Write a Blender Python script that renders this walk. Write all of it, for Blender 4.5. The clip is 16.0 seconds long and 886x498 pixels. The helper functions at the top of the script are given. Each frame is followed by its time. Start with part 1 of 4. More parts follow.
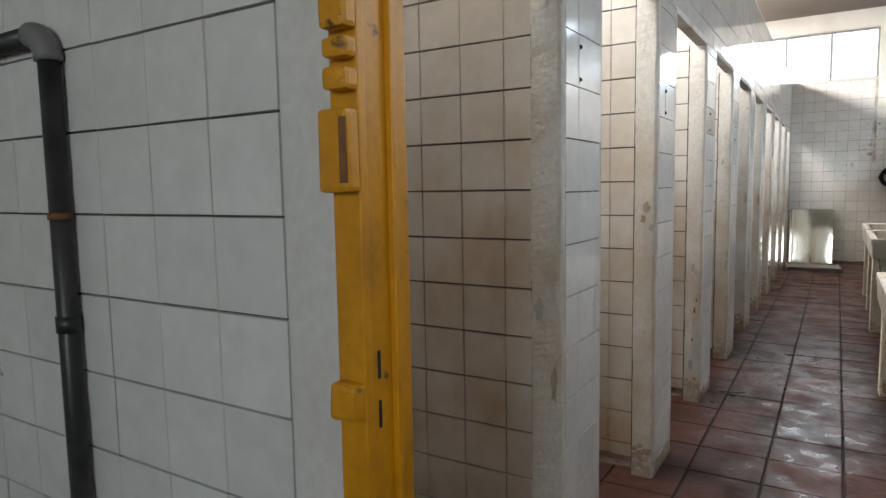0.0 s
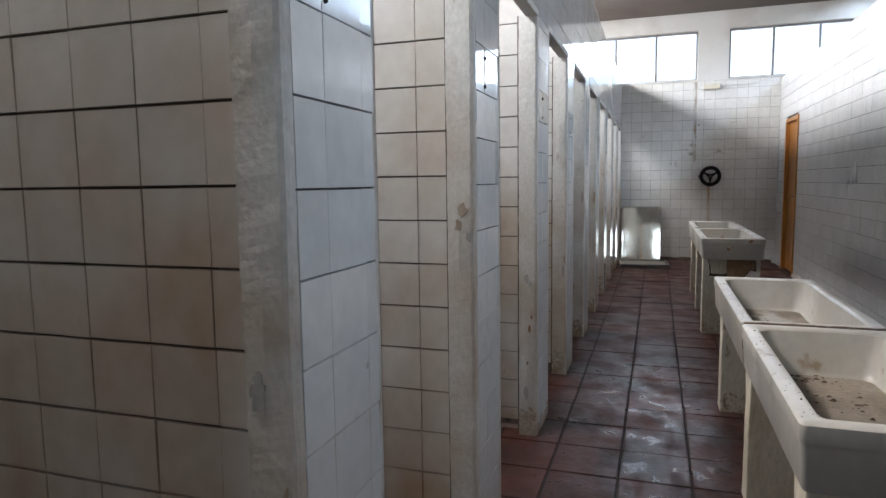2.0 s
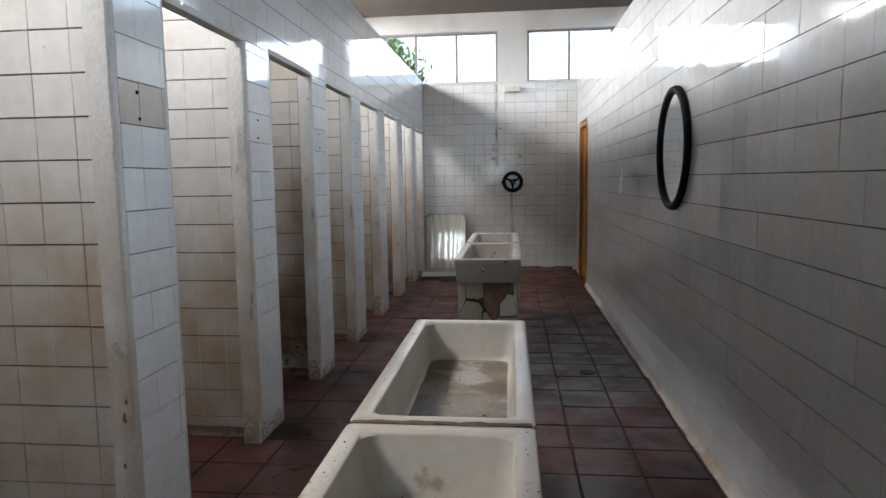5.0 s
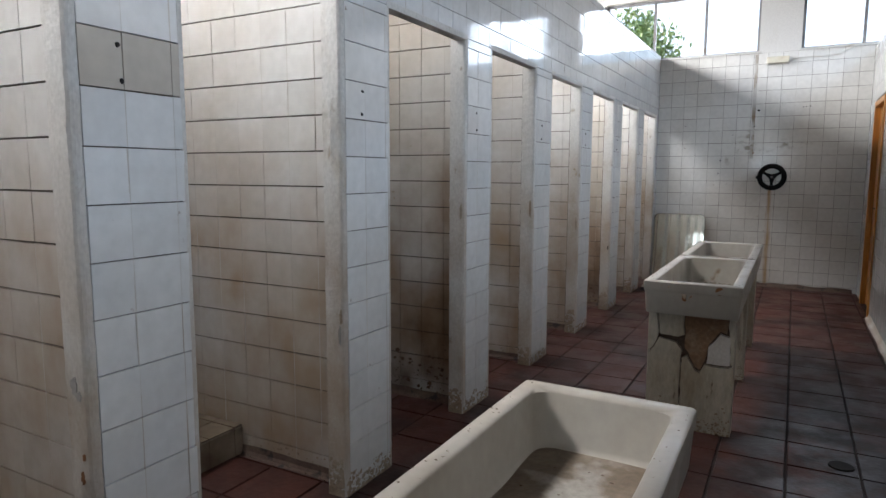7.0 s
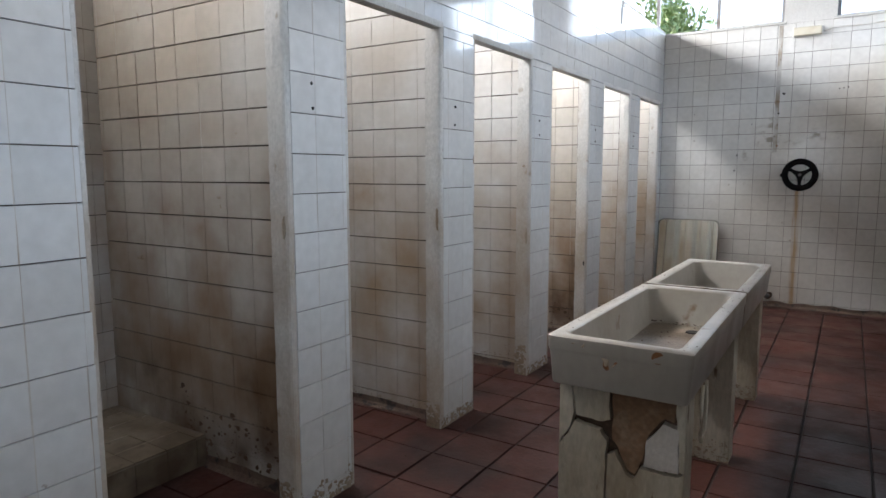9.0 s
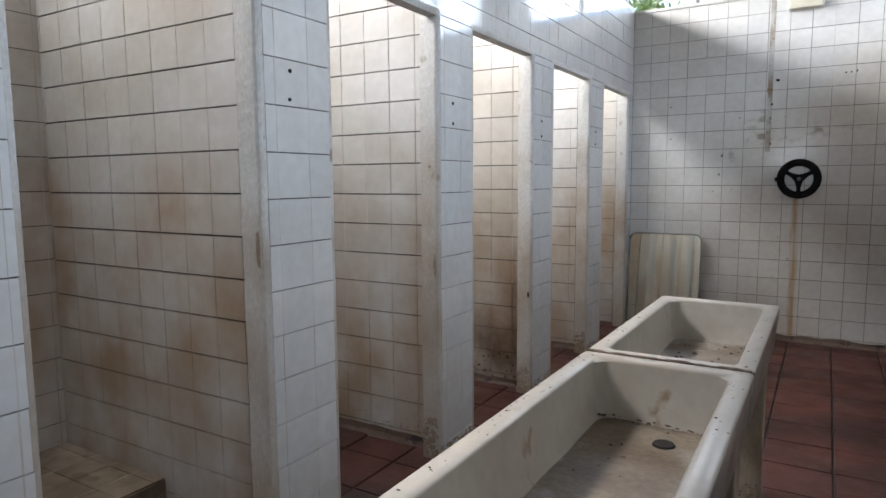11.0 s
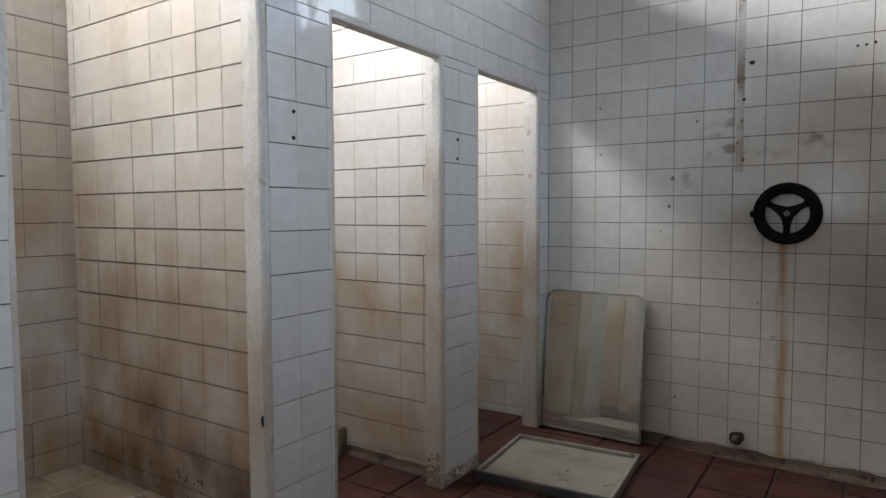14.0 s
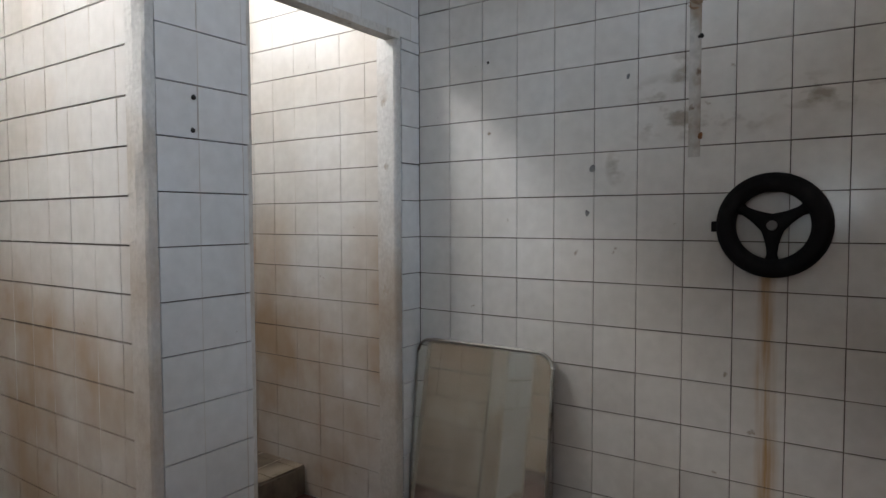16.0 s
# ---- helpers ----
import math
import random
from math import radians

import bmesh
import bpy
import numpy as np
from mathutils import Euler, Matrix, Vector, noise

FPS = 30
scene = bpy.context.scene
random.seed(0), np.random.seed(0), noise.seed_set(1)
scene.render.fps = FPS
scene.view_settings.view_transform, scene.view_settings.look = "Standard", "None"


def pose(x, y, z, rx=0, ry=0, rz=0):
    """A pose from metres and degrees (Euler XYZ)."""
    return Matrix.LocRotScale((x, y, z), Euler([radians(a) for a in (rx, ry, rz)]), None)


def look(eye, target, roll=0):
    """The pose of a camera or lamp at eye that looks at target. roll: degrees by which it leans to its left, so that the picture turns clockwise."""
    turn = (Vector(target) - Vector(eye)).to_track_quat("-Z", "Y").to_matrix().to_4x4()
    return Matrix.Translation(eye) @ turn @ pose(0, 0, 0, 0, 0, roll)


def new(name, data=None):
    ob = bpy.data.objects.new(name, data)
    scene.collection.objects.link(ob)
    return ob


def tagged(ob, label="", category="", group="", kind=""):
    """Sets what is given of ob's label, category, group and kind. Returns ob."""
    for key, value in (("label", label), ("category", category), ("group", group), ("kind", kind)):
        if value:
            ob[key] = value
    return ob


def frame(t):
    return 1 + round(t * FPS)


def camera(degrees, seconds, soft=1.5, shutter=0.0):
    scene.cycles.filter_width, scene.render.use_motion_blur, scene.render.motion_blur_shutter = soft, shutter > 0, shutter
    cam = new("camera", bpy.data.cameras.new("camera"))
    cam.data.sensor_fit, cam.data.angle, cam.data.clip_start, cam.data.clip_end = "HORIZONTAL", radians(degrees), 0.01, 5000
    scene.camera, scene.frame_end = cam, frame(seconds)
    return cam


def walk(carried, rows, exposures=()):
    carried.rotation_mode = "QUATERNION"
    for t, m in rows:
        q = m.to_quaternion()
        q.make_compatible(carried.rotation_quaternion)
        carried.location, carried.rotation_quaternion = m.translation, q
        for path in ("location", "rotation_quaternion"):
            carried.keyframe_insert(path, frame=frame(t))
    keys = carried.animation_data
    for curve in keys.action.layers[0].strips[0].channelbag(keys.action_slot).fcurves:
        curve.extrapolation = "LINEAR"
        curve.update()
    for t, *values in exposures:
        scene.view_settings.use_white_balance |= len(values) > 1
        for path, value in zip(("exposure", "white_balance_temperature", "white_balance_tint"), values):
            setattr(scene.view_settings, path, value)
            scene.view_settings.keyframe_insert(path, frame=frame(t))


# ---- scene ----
cam = camera(69.6, 16.0)
PATH = [
    (0, (-0.089, -0.536, 1.275), (-1.135, 1.158, 1.081), -1.0),
    (0.5, (-0.11, -0.263, 1.276), (-1.092, 1.469, 1.086), -1.1),
    (1, (-0.109, -0.071, 1.284), (-1.071, 1.672, 1.093), -1.0),
    (1.5, (-0.157, 0.129, 1.29), (-0.972, 1.944, 1.089), -0.7),
    (2, (-0.184, 0.255, 1.262), (-0.816, 2.141, 1.055), -0.8),
    (2.5, (-0.17, 0.514, 1.262), (-0.75, 2.416, 1.046), -1.0),
    (3, (-0.111, 0.669, 1.324), (-0.68, 2.575, 1.11), -0.9),
    (3.5, (-0.062, 0.809, 1.356), (-0.558, 2.735, 1.14), -0.7),
    (4, (0.091, 0.896, 1.353), (-0.182, 2.866, 1.139), -0.8),
    (4.2, (0.201, 0.956, 1.343), (0.0, 2.934, 1.129), -0.9),
    (6.3, (0.814, 1.948, 1.347), (0.367, 3.884, 1.12), 0.1),
    (6.5, (0.815, 2.038, 1.337), (0.143, 3.908, 1.111), 0.1),
    (7, (0.823, 2.359, 1.339), (-0.132, 4.101, 1.102), 0.2),
    (7.5, (0.897, 2.71, 1.333), (-0.107, 4.423, 1.092), 0.0),
    (8, (0.956, 3.006, 1.336), (-0.093, 4.693, 1.102), -0.0),
    (8.5, (0.985, 3.423, 1.339), (-0.075, 5.102, 1.105), -0.0),
    (9, (0.998, 3.764, 1.332), (-0.068, 5.44, 1.094), -0.1),
    (9.5, (0.998, 4.082, 1.339), (-0.071, 5.756, 1.108), -0.0),
    (9.7, (0.968, 4.212, 1.323), (-0.104, 5.884, 1.092), -0.1),
    (11.8, (0.747, 5.491, 1.307), (-0.247, 7.214, 1.1), -0.4),
    (12, (0.757, 5.597, 1.319), (-0.243, 7.315, 1.097), -0.2),
    (12.5, (0.819, 5.96, 1.372), (-0.273, 7.625, 1.183), -0.2),
    (13, (0.834, 6.395, 1.339), (-0.276, 8.055, 1.219), -0.3),
    (13.5, (0.884, 6.772, 1.332), (-0.219, 8.437, 1.217), -0.4),
    (14, (0.93, 7.159, 1.314), (-0.18, 8.818, 1.201), -0.2),
    (14.5, (0.885, 7.564, 1.34), (-0.232, 9.219, 1.234), -0.3),
    (15, (0.9, 7.945, 1.317), (-0.224, 9.597, 1.225), -0.2),
    (15.5, (0.888, 8.319, 1.336), (-0.238, 9.969, 1.242), -0.2),
    (16, (0.843, 8.685, 1.327), (-0.285, 10.334, 1.233), -0.2),
]
walk(cam, [(t, look(eye, target, roll)) for t, eye, target, roll in PATH],
     exposures=[(0, 2.42, 6950, 10), (0.5, 2.28, 6400, 10), (1.0, 2.12, 6180, 11), (2, 2.02, 6180, 11), (4, 1.90, 6300, 11), (6.5, 1.92, 6250, 11), (7.5, 2.02, 6250, 11), (8.5, 2.14, 6250, 11), (9.5, 2.18, 6280, 11), (12, 2.10, 6220, 11), (14, 1.85, 6350, 11), (16, 1.80, 6380, 11)])

# ---- the place in numbers ----
T = 0.148                       # tile pitch
TN = 0.150                      # tile pitch of the end wall
ZJ = 0.070                      # lowest horizontal joint
FX = -0.725                     # face of the shower front
BX = -2.13                      # back of the showers
EX = 1.505                      # face of the east wall
NY = 10.81                      # face of the north wall
TOP = 2.77                      # top of the shower front
TOP_E = 2.69                    # top of the east wall
LIN = 2.04                      # underside of the lintels
ROOF = 3.74
SY = 0.11                       # face of the entrance wall
PIERS = [1.113, 2.186, 3.30, 4.36, 5.42, 6.45, 7.50, 8.57, 9.62]
# shower partitions stand back from the pier corners: setback, a horizontal joint, an upright joint
PART = {1.113: (0.09, 1.2615, -0.942), 2.186: (0.09, 1.284, -0.949), 3.30: (0.09, 1.285, -0.93), 4.36: (0.108, 1.2804, -0.941), 5.42: (0.125, 1.2924, -0.919),
        6.45: (0.10, 1.27, -0.93), 7.50: (0.10, 1.246, -0.908), 8.57: (0.092, 1.2538, -1.04), 9.62: (0.104, 1.2511, -0.903)}
SEALED = {1.113: 0.15, 2.186: 0.2, 3.30: 0.35, 4.36: 0.75, 5.42: 0.3, 6.45: 0.3, 7.50: 0.45, 8.57: 0.35, 9.62: 0.5}   # share of upright joints still filled
PIER_JOINT = {1.113: 0.13, 2.186: 0.14, 3.30: 0.15, 4.36: 0.159, 5.42: 0.155, 6.45: 0.075, 7.50: 0.067, 8.57: 0.157, 9.62: 0.156}
PW = 0.335                      # width of a pier

# ---- light ----
world = bpy.data.worlds.new("sky")
scene.world = world
world.use_nodes = True
wn = world.node_tree.nodes
sky = wn.new("ShaderNodeTexSky")
sky.sky_type, sky.sun_disc = "NISHITA", False
sky.sun_elevation, sky.sun_rotation = radians(48), radians(-80)
sky.air_density, sky.dust_density, sky.ozone_density = 1.0, 5.0, 0.6
wn["Background"].inputs[1].default_value = 0.15
world.node_tree.links.new(sky.outputs[0], wn["Background"].inputs[0])

sun = new("sun", bpy.data.lights.new("sun", "SUN"))
sun.data.energy, sun.data.angle, sun.data.color = 0.5, radians(12), (1, 0.95, 0.88)
sun.matrix_world = look((-8, 6, 9), (0, 6, 0))


def window_light(name, eye, target, w, h, watts, colour=(0.93, 0.97, 1.0)):
    lamp = new(name, bpy.data.lights.new(name, "AREA"))
    lamp.data.shape, lamp.data.size, lamp.data.size_y = "RECTANGLE", w, h
    lamp.data.energy, lamp.data.color = watts, colour
    lamp.matrix_world = look(eye, target)
    return lamp


# daylight through the high west windows, the roof light of the next room and the other openings
for y0, y1 in ((0.42, 4.5), (5.4, 10.6)):
    ym, run = (y0 + y1) / 2, y1 - y0
    window_light("west_daylight", (BX - 0.12, ym, 3.37), (BX + 0.5, ym, 2.15), run, 0.56, 20 * run, (1.0, 0.99, 0.98))
window_light("east_roof_light", (2.95, 5.5, ROOF + 0.25), (2.95, 5.5, 0), 1.3, 10.4, 72, (0.70, 0.85, 1.0))
window_light("north_daylight", (0.4, NY + 0.9, 3.4), (0.4, NY - 1, 2.6), 4.0, 0.7, 18, (0.82, 0.91, 1.0))
window_light("south_daylight", (0.15, -3.15, 1.85), (0.0, 0, 1.9), 0.7, 0.9, 6.0, (0.80, 0.92, 1.0))


# ---- materials ----
def material(name, colour, rough=0.5, metal=0.0, tint=None, tint_scale=3.0, tint_lo=0.5, tint_hi=0.75, grain=0.0, grain_scale=60.0,
             bump=0.0, bump_scale=80.0, stretch=(1, 1, 1), vary=0.0, island=False, rough_vary=0.0, spots=None, spot_scale=9.0, spot_lo=0.66):
    """Procedural paint, stone or metal: base colour, large stains, spots, fine grain, relief, and tone from piece to piece."""
    m = bpy.data.materials.new(name)
    m.use_nodes = True
    nt = m.node_tree
    N, L = nt.nodes, nt.links
    b = N["Principled BSDF"]
    b.inputs["Roughness"].default_value, b.inputs["Metallic"].default_value = rough, metal
    geo = N.new("ShaderNodeNewGeometry")
    mp = N.new("ShaderNodeMapping")
    mp.inputs["Scale"].default_value = stretch
    L.new(geo.outputs["Position"], mp.inputs["Vector"])
    last = None

    def mix(a, c, fac, mode="MIX"):
        x = N.new("ShaderNodeMix")
        x.data_type, x.blend_type = "RGBA", mode
        if isinstance(a, tuple):
            x.inputs[6].default_value = (*a, 1)
        else:
            L.new(a, x.inputs[6])
        if isinstance(c, tuple):
            x.inputs[7].default_value = (*c, 1)
        else:
            L.new(c, x.inputs[7])
        if isinstance(fac, float):
            x.inputs[0].default_value = fac
        else:
            L.new(fac, x.inputs[0])
        return x.outputs[2]

    def tex(scale, lo, hi, detail=5.0, coords=mp):
        n = N.new("ShaderNodeTexNoise")
        n.inputs["Scale"].default_value, n.inputs["Detail"].default_value = scale, detail
        L.new(coords.outputs[0], n.inputs["Vector"])
        r = N.new("ShaderNodeMapRange")
        r.inputs[1].default_value, r.inputs[2].default_value = lo, hi
        L.new(n.outputs[0], r.inputs[0])
        return r.outputs[0]

    col = colour
    if tint:
        col = mix(col, tint, tex(tint_scale, tint_lo, tint_hi))
    if spots:
        col = mix(col, spots, tex(spot_scale, spot_lo, spot_lo + 0.06, 8.0))
    if vary:
        src = geo.outputs["Random Per Island"] if island else N.new("ShaderNodeObjectInfo").outputs["Random"]
        r = N.new("ShaderNodeMapRange")
        r.inputs[3].default_value, r.inputs[4].default_value = 1 - vary, 1.0
        L.new(src, r.inputs[0])
        cc = N.new("ShaderNodeCombineColor")
        for k in range(3):
            L.new(r.outputs[0], cc.inputs[k])
        col = mix(col, cc.outputs[0], 1.0, "MULTIPLY")
    if grain:
        g = tex(grain_scale, 0.3, 0.7, 6.0)
        r = N.new("ShaderNodeMapRange")
        r.inputs[3].default_value, r.inputs[4].default_value = 1 - grain, 1.0
        L.new(g, r.inputs[0])
        cc = N.new("ShaderNodeCombineColor")
        for k in range(3):
            L.new(r.outputs[0], cc.inputs[k])
        col = mix(col, cc.outputs[0], 1.0, "MULTIPLY")
    if isinstance(col, tuple):
        b.inputs["Base Color"].default_value = (*col, 1)
    else:
        L.new(col, b.inputs["Base Color"])
    if rough_vary:
        r = N.new("ShaderNodeMapRange")
        r.inputs[3].default_value, r.inputs[4].default_value = rough, rough + rough_vary
        L.new(tex(tint_scale * 1.7, 0.42, 0.62), r.inputs[0])
        L.new(r.outputs[0], b.inputs["Roughness"])
    if bump:
        n = N.new("ShaderNodeTexNoise")
        n.inputs["Scale"].default_value, n.inputs["Detail"].default_value = bump_scale, 4
        L.new(geo.outputs["Position"], n.inputs["Vector"])
        bp = N.new("ShaderNodeBump")
        bp.inputs["Strength"].default_value, bp.inputs["Distance"].default_value = bump, 0.004
        L.new(n.outputs[0], bp.inputs["Height"])
        L.new(bp.outputs[0], b.inputs["Normal"])
    return m


def glaze(name, base, tint, island, **kw):
    d = dict(rough=0.04, tint=tint, tint_scale=1.3, tint_lo=0.32, tint_hi=0.80, grain=0.10, grain_scale=22, bump=0.06, bump_scale=16,
             vary=0.08, island=island, rough_vary=0.07, spots=(0.22, 0.16, 0.10), spot_scale=14.0, spot_lo=0.73)
    d.update(kw)
    return material(name, base, **d)


WHITE = (0.70, 0.705, 0.70)
M_TILE = glaze("white_glazed_tile", WHITE, (0.60, 0.59, 0.56), False)
M_TILE_J = glaze("white_glazed_tiles", WHITE, (0.60, 0.59, 0.56), True)
M_STALL = glaze("stained_cream_tile", (0.68, 0.668, 0.638), (0.50, 0.445, 0.37), False, tint_scale=1.4, tint_lo=0.42, tint_hi=0.76, rough=0.11,
                spots=(0.30, 0.22, 0.14), spot_scale=9.0, spot_lo=0.74, vary=0.10)
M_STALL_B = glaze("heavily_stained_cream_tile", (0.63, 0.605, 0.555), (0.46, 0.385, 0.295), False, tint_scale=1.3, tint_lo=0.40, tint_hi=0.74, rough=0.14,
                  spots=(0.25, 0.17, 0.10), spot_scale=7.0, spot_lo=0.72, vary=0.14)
M_STALL_J = glaze("stained_cream_tiles", (0.68, 0.668, 0.638), (0.50, 0.445, 0.37), True, tint_scale=1.4, tint_lo=0.42, tint_hi=0.76, rough=0.11)
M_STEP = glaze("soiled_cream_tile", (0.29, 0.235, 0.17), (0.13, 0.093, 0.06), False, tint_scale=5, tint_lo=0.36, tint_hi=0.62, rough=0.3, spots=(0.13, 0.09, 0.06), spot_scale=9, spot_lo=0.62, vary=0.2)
M_BEIGE = glaze("beige_glazed_tile", (0.50, 0.46, 0.40), (0.42, 0.37, 0.30), False)
M_NORTH = glaze("white_glazed_tile_with_rust_run", (0.72, 0.715, 0.69), (0.60, 0.57, 0.51), False, rough=0.13)
M_NORTH_J = glaze("white_glazed_tiles_with_rust_run", (0.72, 0.715, 0.69), (0.60, 0.57, 0.51), True, rough=0.13)


def add_marks(m):
    """A rust run below the wheel and grey smears where a shelf was torn off."""
    N, L = m.node_tree.nodes, m.node_tree.links
    b = N["Principled BSDF"]
    geo = N.new("ShaderNodeNewGeometry")
    xyz = N.new("ShaderNodeSeparateXYZ")
    L.new(geo.outputs["Position"], xyz.inputs[0])

    def math_node(op, a, c, clamp=False):
        n = N.new("ShaderNodeMath")
        n.operation, n.use_clamp = op, clamp
        for k, v in enumerate((a, c)):
            if isinstance(v, float):
                n.inputs[k].default_value = v
            elif v is not None:
                L.new(v, n.inputs[k])
        return n.outputs[0]

    def noise_of(scale, stretch):
        mp = N.new("ShaderNodeMapping")
        mp.inputs["Scale"].default_value = stretch
        L.new(geo.outputs["Position"], mp.inputs["Vector"])
        n = N.new("ShaderNodeTexNoise")
        n.inputs["Scale"].default_value, n.inputs["Detail"].default_value = scale, 5
        L.new(mp.outputs[0], n.inputs["Vector"])
        return n.outputs[0]

    def blob(cx, cz, rx, rz):
        dx = math_node("DIVIDE", math_node("SUBTRACT", xyz.outputs[0], cx), rx)
        dz = math_node("DIVIDE", math_node("SUBTRACT", xyz.outputs[2], cz), rz)
        r = math_node("ADD", math_node("MULTIPLY", dx, dx), math_node("MULTIPLY", dz, dz))
        return math_node("SUBTRACT", 1.0, r, True)

    def over(colour, fac):
        x = N.new("ShaderNodeMix")
        x.data_type = "RGBA"
        L.new(b.inputs["Base Color"].links[0].from_socket, x.inputs[6])
        x.inputs[7].default_value = (*colour, 1)
        L.new(fac, x.inputs[0])
        L.new(x.outputs[2], b.inputs["Base Color"])

    wob = math_node("MULTIPLY", math_node("SUBTRACT", noise_of(3.0, (1, 1, 1)), 0.5), 0.05)
    off = math_node("ABSOLUTE", math_node("SUBTRACT", math_node("ADD", xyz.outputs[0], wob), 0.572), None)
    run = math_node("SUBTRACT", 1.0, math_node("DIVIDE", off, 0.036), True)
    below = math_node("MULTIPLY", math_node("SUBTRACT", 1.17, xyz.outputs[2]), 40.0, True)
    streak = math_node("MULTIPLY", math_node("SUBTRACT", noise_of(8.0, (6, 1, 0.35)), 0.30), 3.0, True)
    over((0.36, 0.20, 0.05), math_node("MULTIPLY", math_node("MULTIPLY", run, below), math_node("MULTIPLY", streak, 0.95)))
    smear = math_node("MULTIPLY", math_node("SUBTRACT", noise_of(13.0, (1, 1, 1.6)), 0.47), 6.0, True)
    for cx, cz, rx, rz in ((0.36, 1.62, 0.26, 0.055), (0.80, 1.68, 0.22, 0.06), (0.66, 1.70, 0.10, 0.06), (0.26, 1.70, 0.14, 0.10), (0.31, 1.76, 0.035, 0.20), (0.10, 1.50, 0.04, 0.07)):
        over((0.27, 0.235, 0.185), math_node("MULTIPLY", math_node("MULTIPLY", blob(cx, cz, rx, rz), smear), 0.75))


add_marks(M_NORTH)
add_marks(M_NORTH_J)


def add_stain(m, colour, top, reach, strength, patch=2.6):
    """Soap and rust stain: patchy, run down in streaks, with an uneven upper rim about `top` metres up."""
    N, L = m.node_tree.nodes, m.node_tree.links
    b = N["Principled BSDF"]
    geo = N.new("ShaderNodeNewGeometry")
    xyz = N.new("ShaderNodeSeparateXYZ")
    L.new(geo.outputs["Position"], xyz.inputs[0])

    def calc(op, a, c, clamp=False):
        n = N.new("ShaderNodeMath")
        n.operation, n.use_clamp = op, clamp
        for k, v in enumerate((a, c)):
            if isinstance(v, float):
                n.inputs[k].default_value = v
            else:
                L.new(v, n.inputs[k])
        return n.outputs[0]

    def cloud(scale, stretch, lo, hi):
        mp = N.new("ShaderNodeMapping")
        mp.inputs["Scale"].default_value = stretch
        L.new(geo.outputs["Position"], mp.inputs["Vector"])
        n = N.new("ShaderNodeTexNoise")
        n.inputs["Scale"].default_value, n.inputs["Detail"].default_value = scale, 6
        L.new(mp.outputs[0], n.inputs["Vector"])
        r = N.new("ShaderNodeMapRange")
        r.inputs[1].default_value, r.inputs[2].default_value = lo, hi
        L.new(n.outputs[0], r.inputs[0])
        return r.outputs[0]

    rim = calc("ADD", calc("MULTIPLY", cloud(1.6, (1, 1, 1), 0.3, 0.7), 0.75), top - 0.375)
    below = calc("DIVIDE", calc("SUBTRACT", rim, xyz.outputs[2]), reach, True)
    patches = calc("ADD", calc("MULTIPLY", cloud(patch, (1, 1, 0.85), 0.30, 0.66), 0.9), calc("MULTIPLY", cloud(9.0, (1, 1, 0.3), 0.40, 0.66), 0.16), True)
    fac = calc("MULTIPLY", calc("MULTIPLY", below, patches), strength)
    x = N.new("ShaderNodeMix")
    x.data_type = "RGBA"
    L.new(b.inputs["Base Color"].links[0].from_socket, x.inputs[6])
    x.inputs[7].default_value = (*colour, 1)
    L.new(fac, x.inputs[0])
    L.new(x.outputs[2], b.inputs["Base Color"])


add_stain(M_STALL, (0.36, 0.245, 0.145), 1.50, 0.55, 0.88)
add_stain(M_STALL_J, (0.36, 0.245, 0.145), 1.50, 0.55, 0.88)
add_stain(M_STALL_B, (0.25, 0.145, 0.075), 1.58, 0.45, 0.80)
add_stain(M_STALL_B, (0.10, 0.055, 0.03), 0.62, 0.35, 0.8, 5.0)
M_GROUT = material("brown_grout", (0.055, 0.042, 0.032), 0.9, tint=(0.13, 0.105, 0.085), tint_scale=4, bump=0.3)
M_GROUT_N = material("grey_brown_grout", (0.085, 0.068, 0.052), 0.9, tint=(0.17, 0.14, 0.115), tint_scale=3, bump=0.3)
M_POINT = material("cream_pointing", (0.56, 0.53, 0.48), 0.6, tint=(0.36, 0.31, 0.245), tint_scale=3, tint_lo=0.4, tint_hi=0.7, grain=0.15)
M_PLASTER = material("white_plaster", (0.59, 0.58, 0.55), 0.8, tint=(0.42, 0.36, 0.285), stretch=(1, 1, 0.6), tint_scale=5, tint_lo=0.53, tint_hi=0.75, grain=0.2, grain_scale=90,
                     bump=0.5, bump_scale=70, spots=(0.33, 0.28, 0.22), spot_scale=11, spot_lo=0.66)
add_stain(M_PLASTER, (0.33, 0.235, 0.15), 1.45, 0.45, 0.75, 3.4)
M_PAINT = material("white_paint", (0.62, 0.61, 0.585), 0.6, tint=(0.50, 0.47, 0.43), tint_scale=2, grain=0.12, bump=0.25, bump_scale=40)
M_CHASE = material("dirty_filler", (0.52, 0.505, 0.47), 0.7, tint=(0.30, 0.245, 0.185), tint_scale=7, tint_lo=0.42, tint_hi=0.62, grain=0.2, grain_scale=70, bump=0.5, bump_scale=60, spots=(0.17, 0.12, 0.08), spot_scale=16, spot_lo=0.62)
M_CEIL = material("ceiling_paint", (0.13, 0.105, 0.09), 0.8, tint=(0.09, 0.07, 0.06), tint_scale=1.2, grain=0.2, bump=0.2)
M_FLOOR = material("red_quarry_tile", (0.076, 0.026, 0.019), 0.42, tint=(0.030, 0.015, 0.013), tint_scale=2.2, tint_lo=0.45, tint_hi=0.68, grain=0.3, grain_scale=40,
                   bump=0.35, bump_scale=45, vary=0.25, spots=(0.095, 0.065, 0.056), spot_scale=11, spot_lo=0.68)
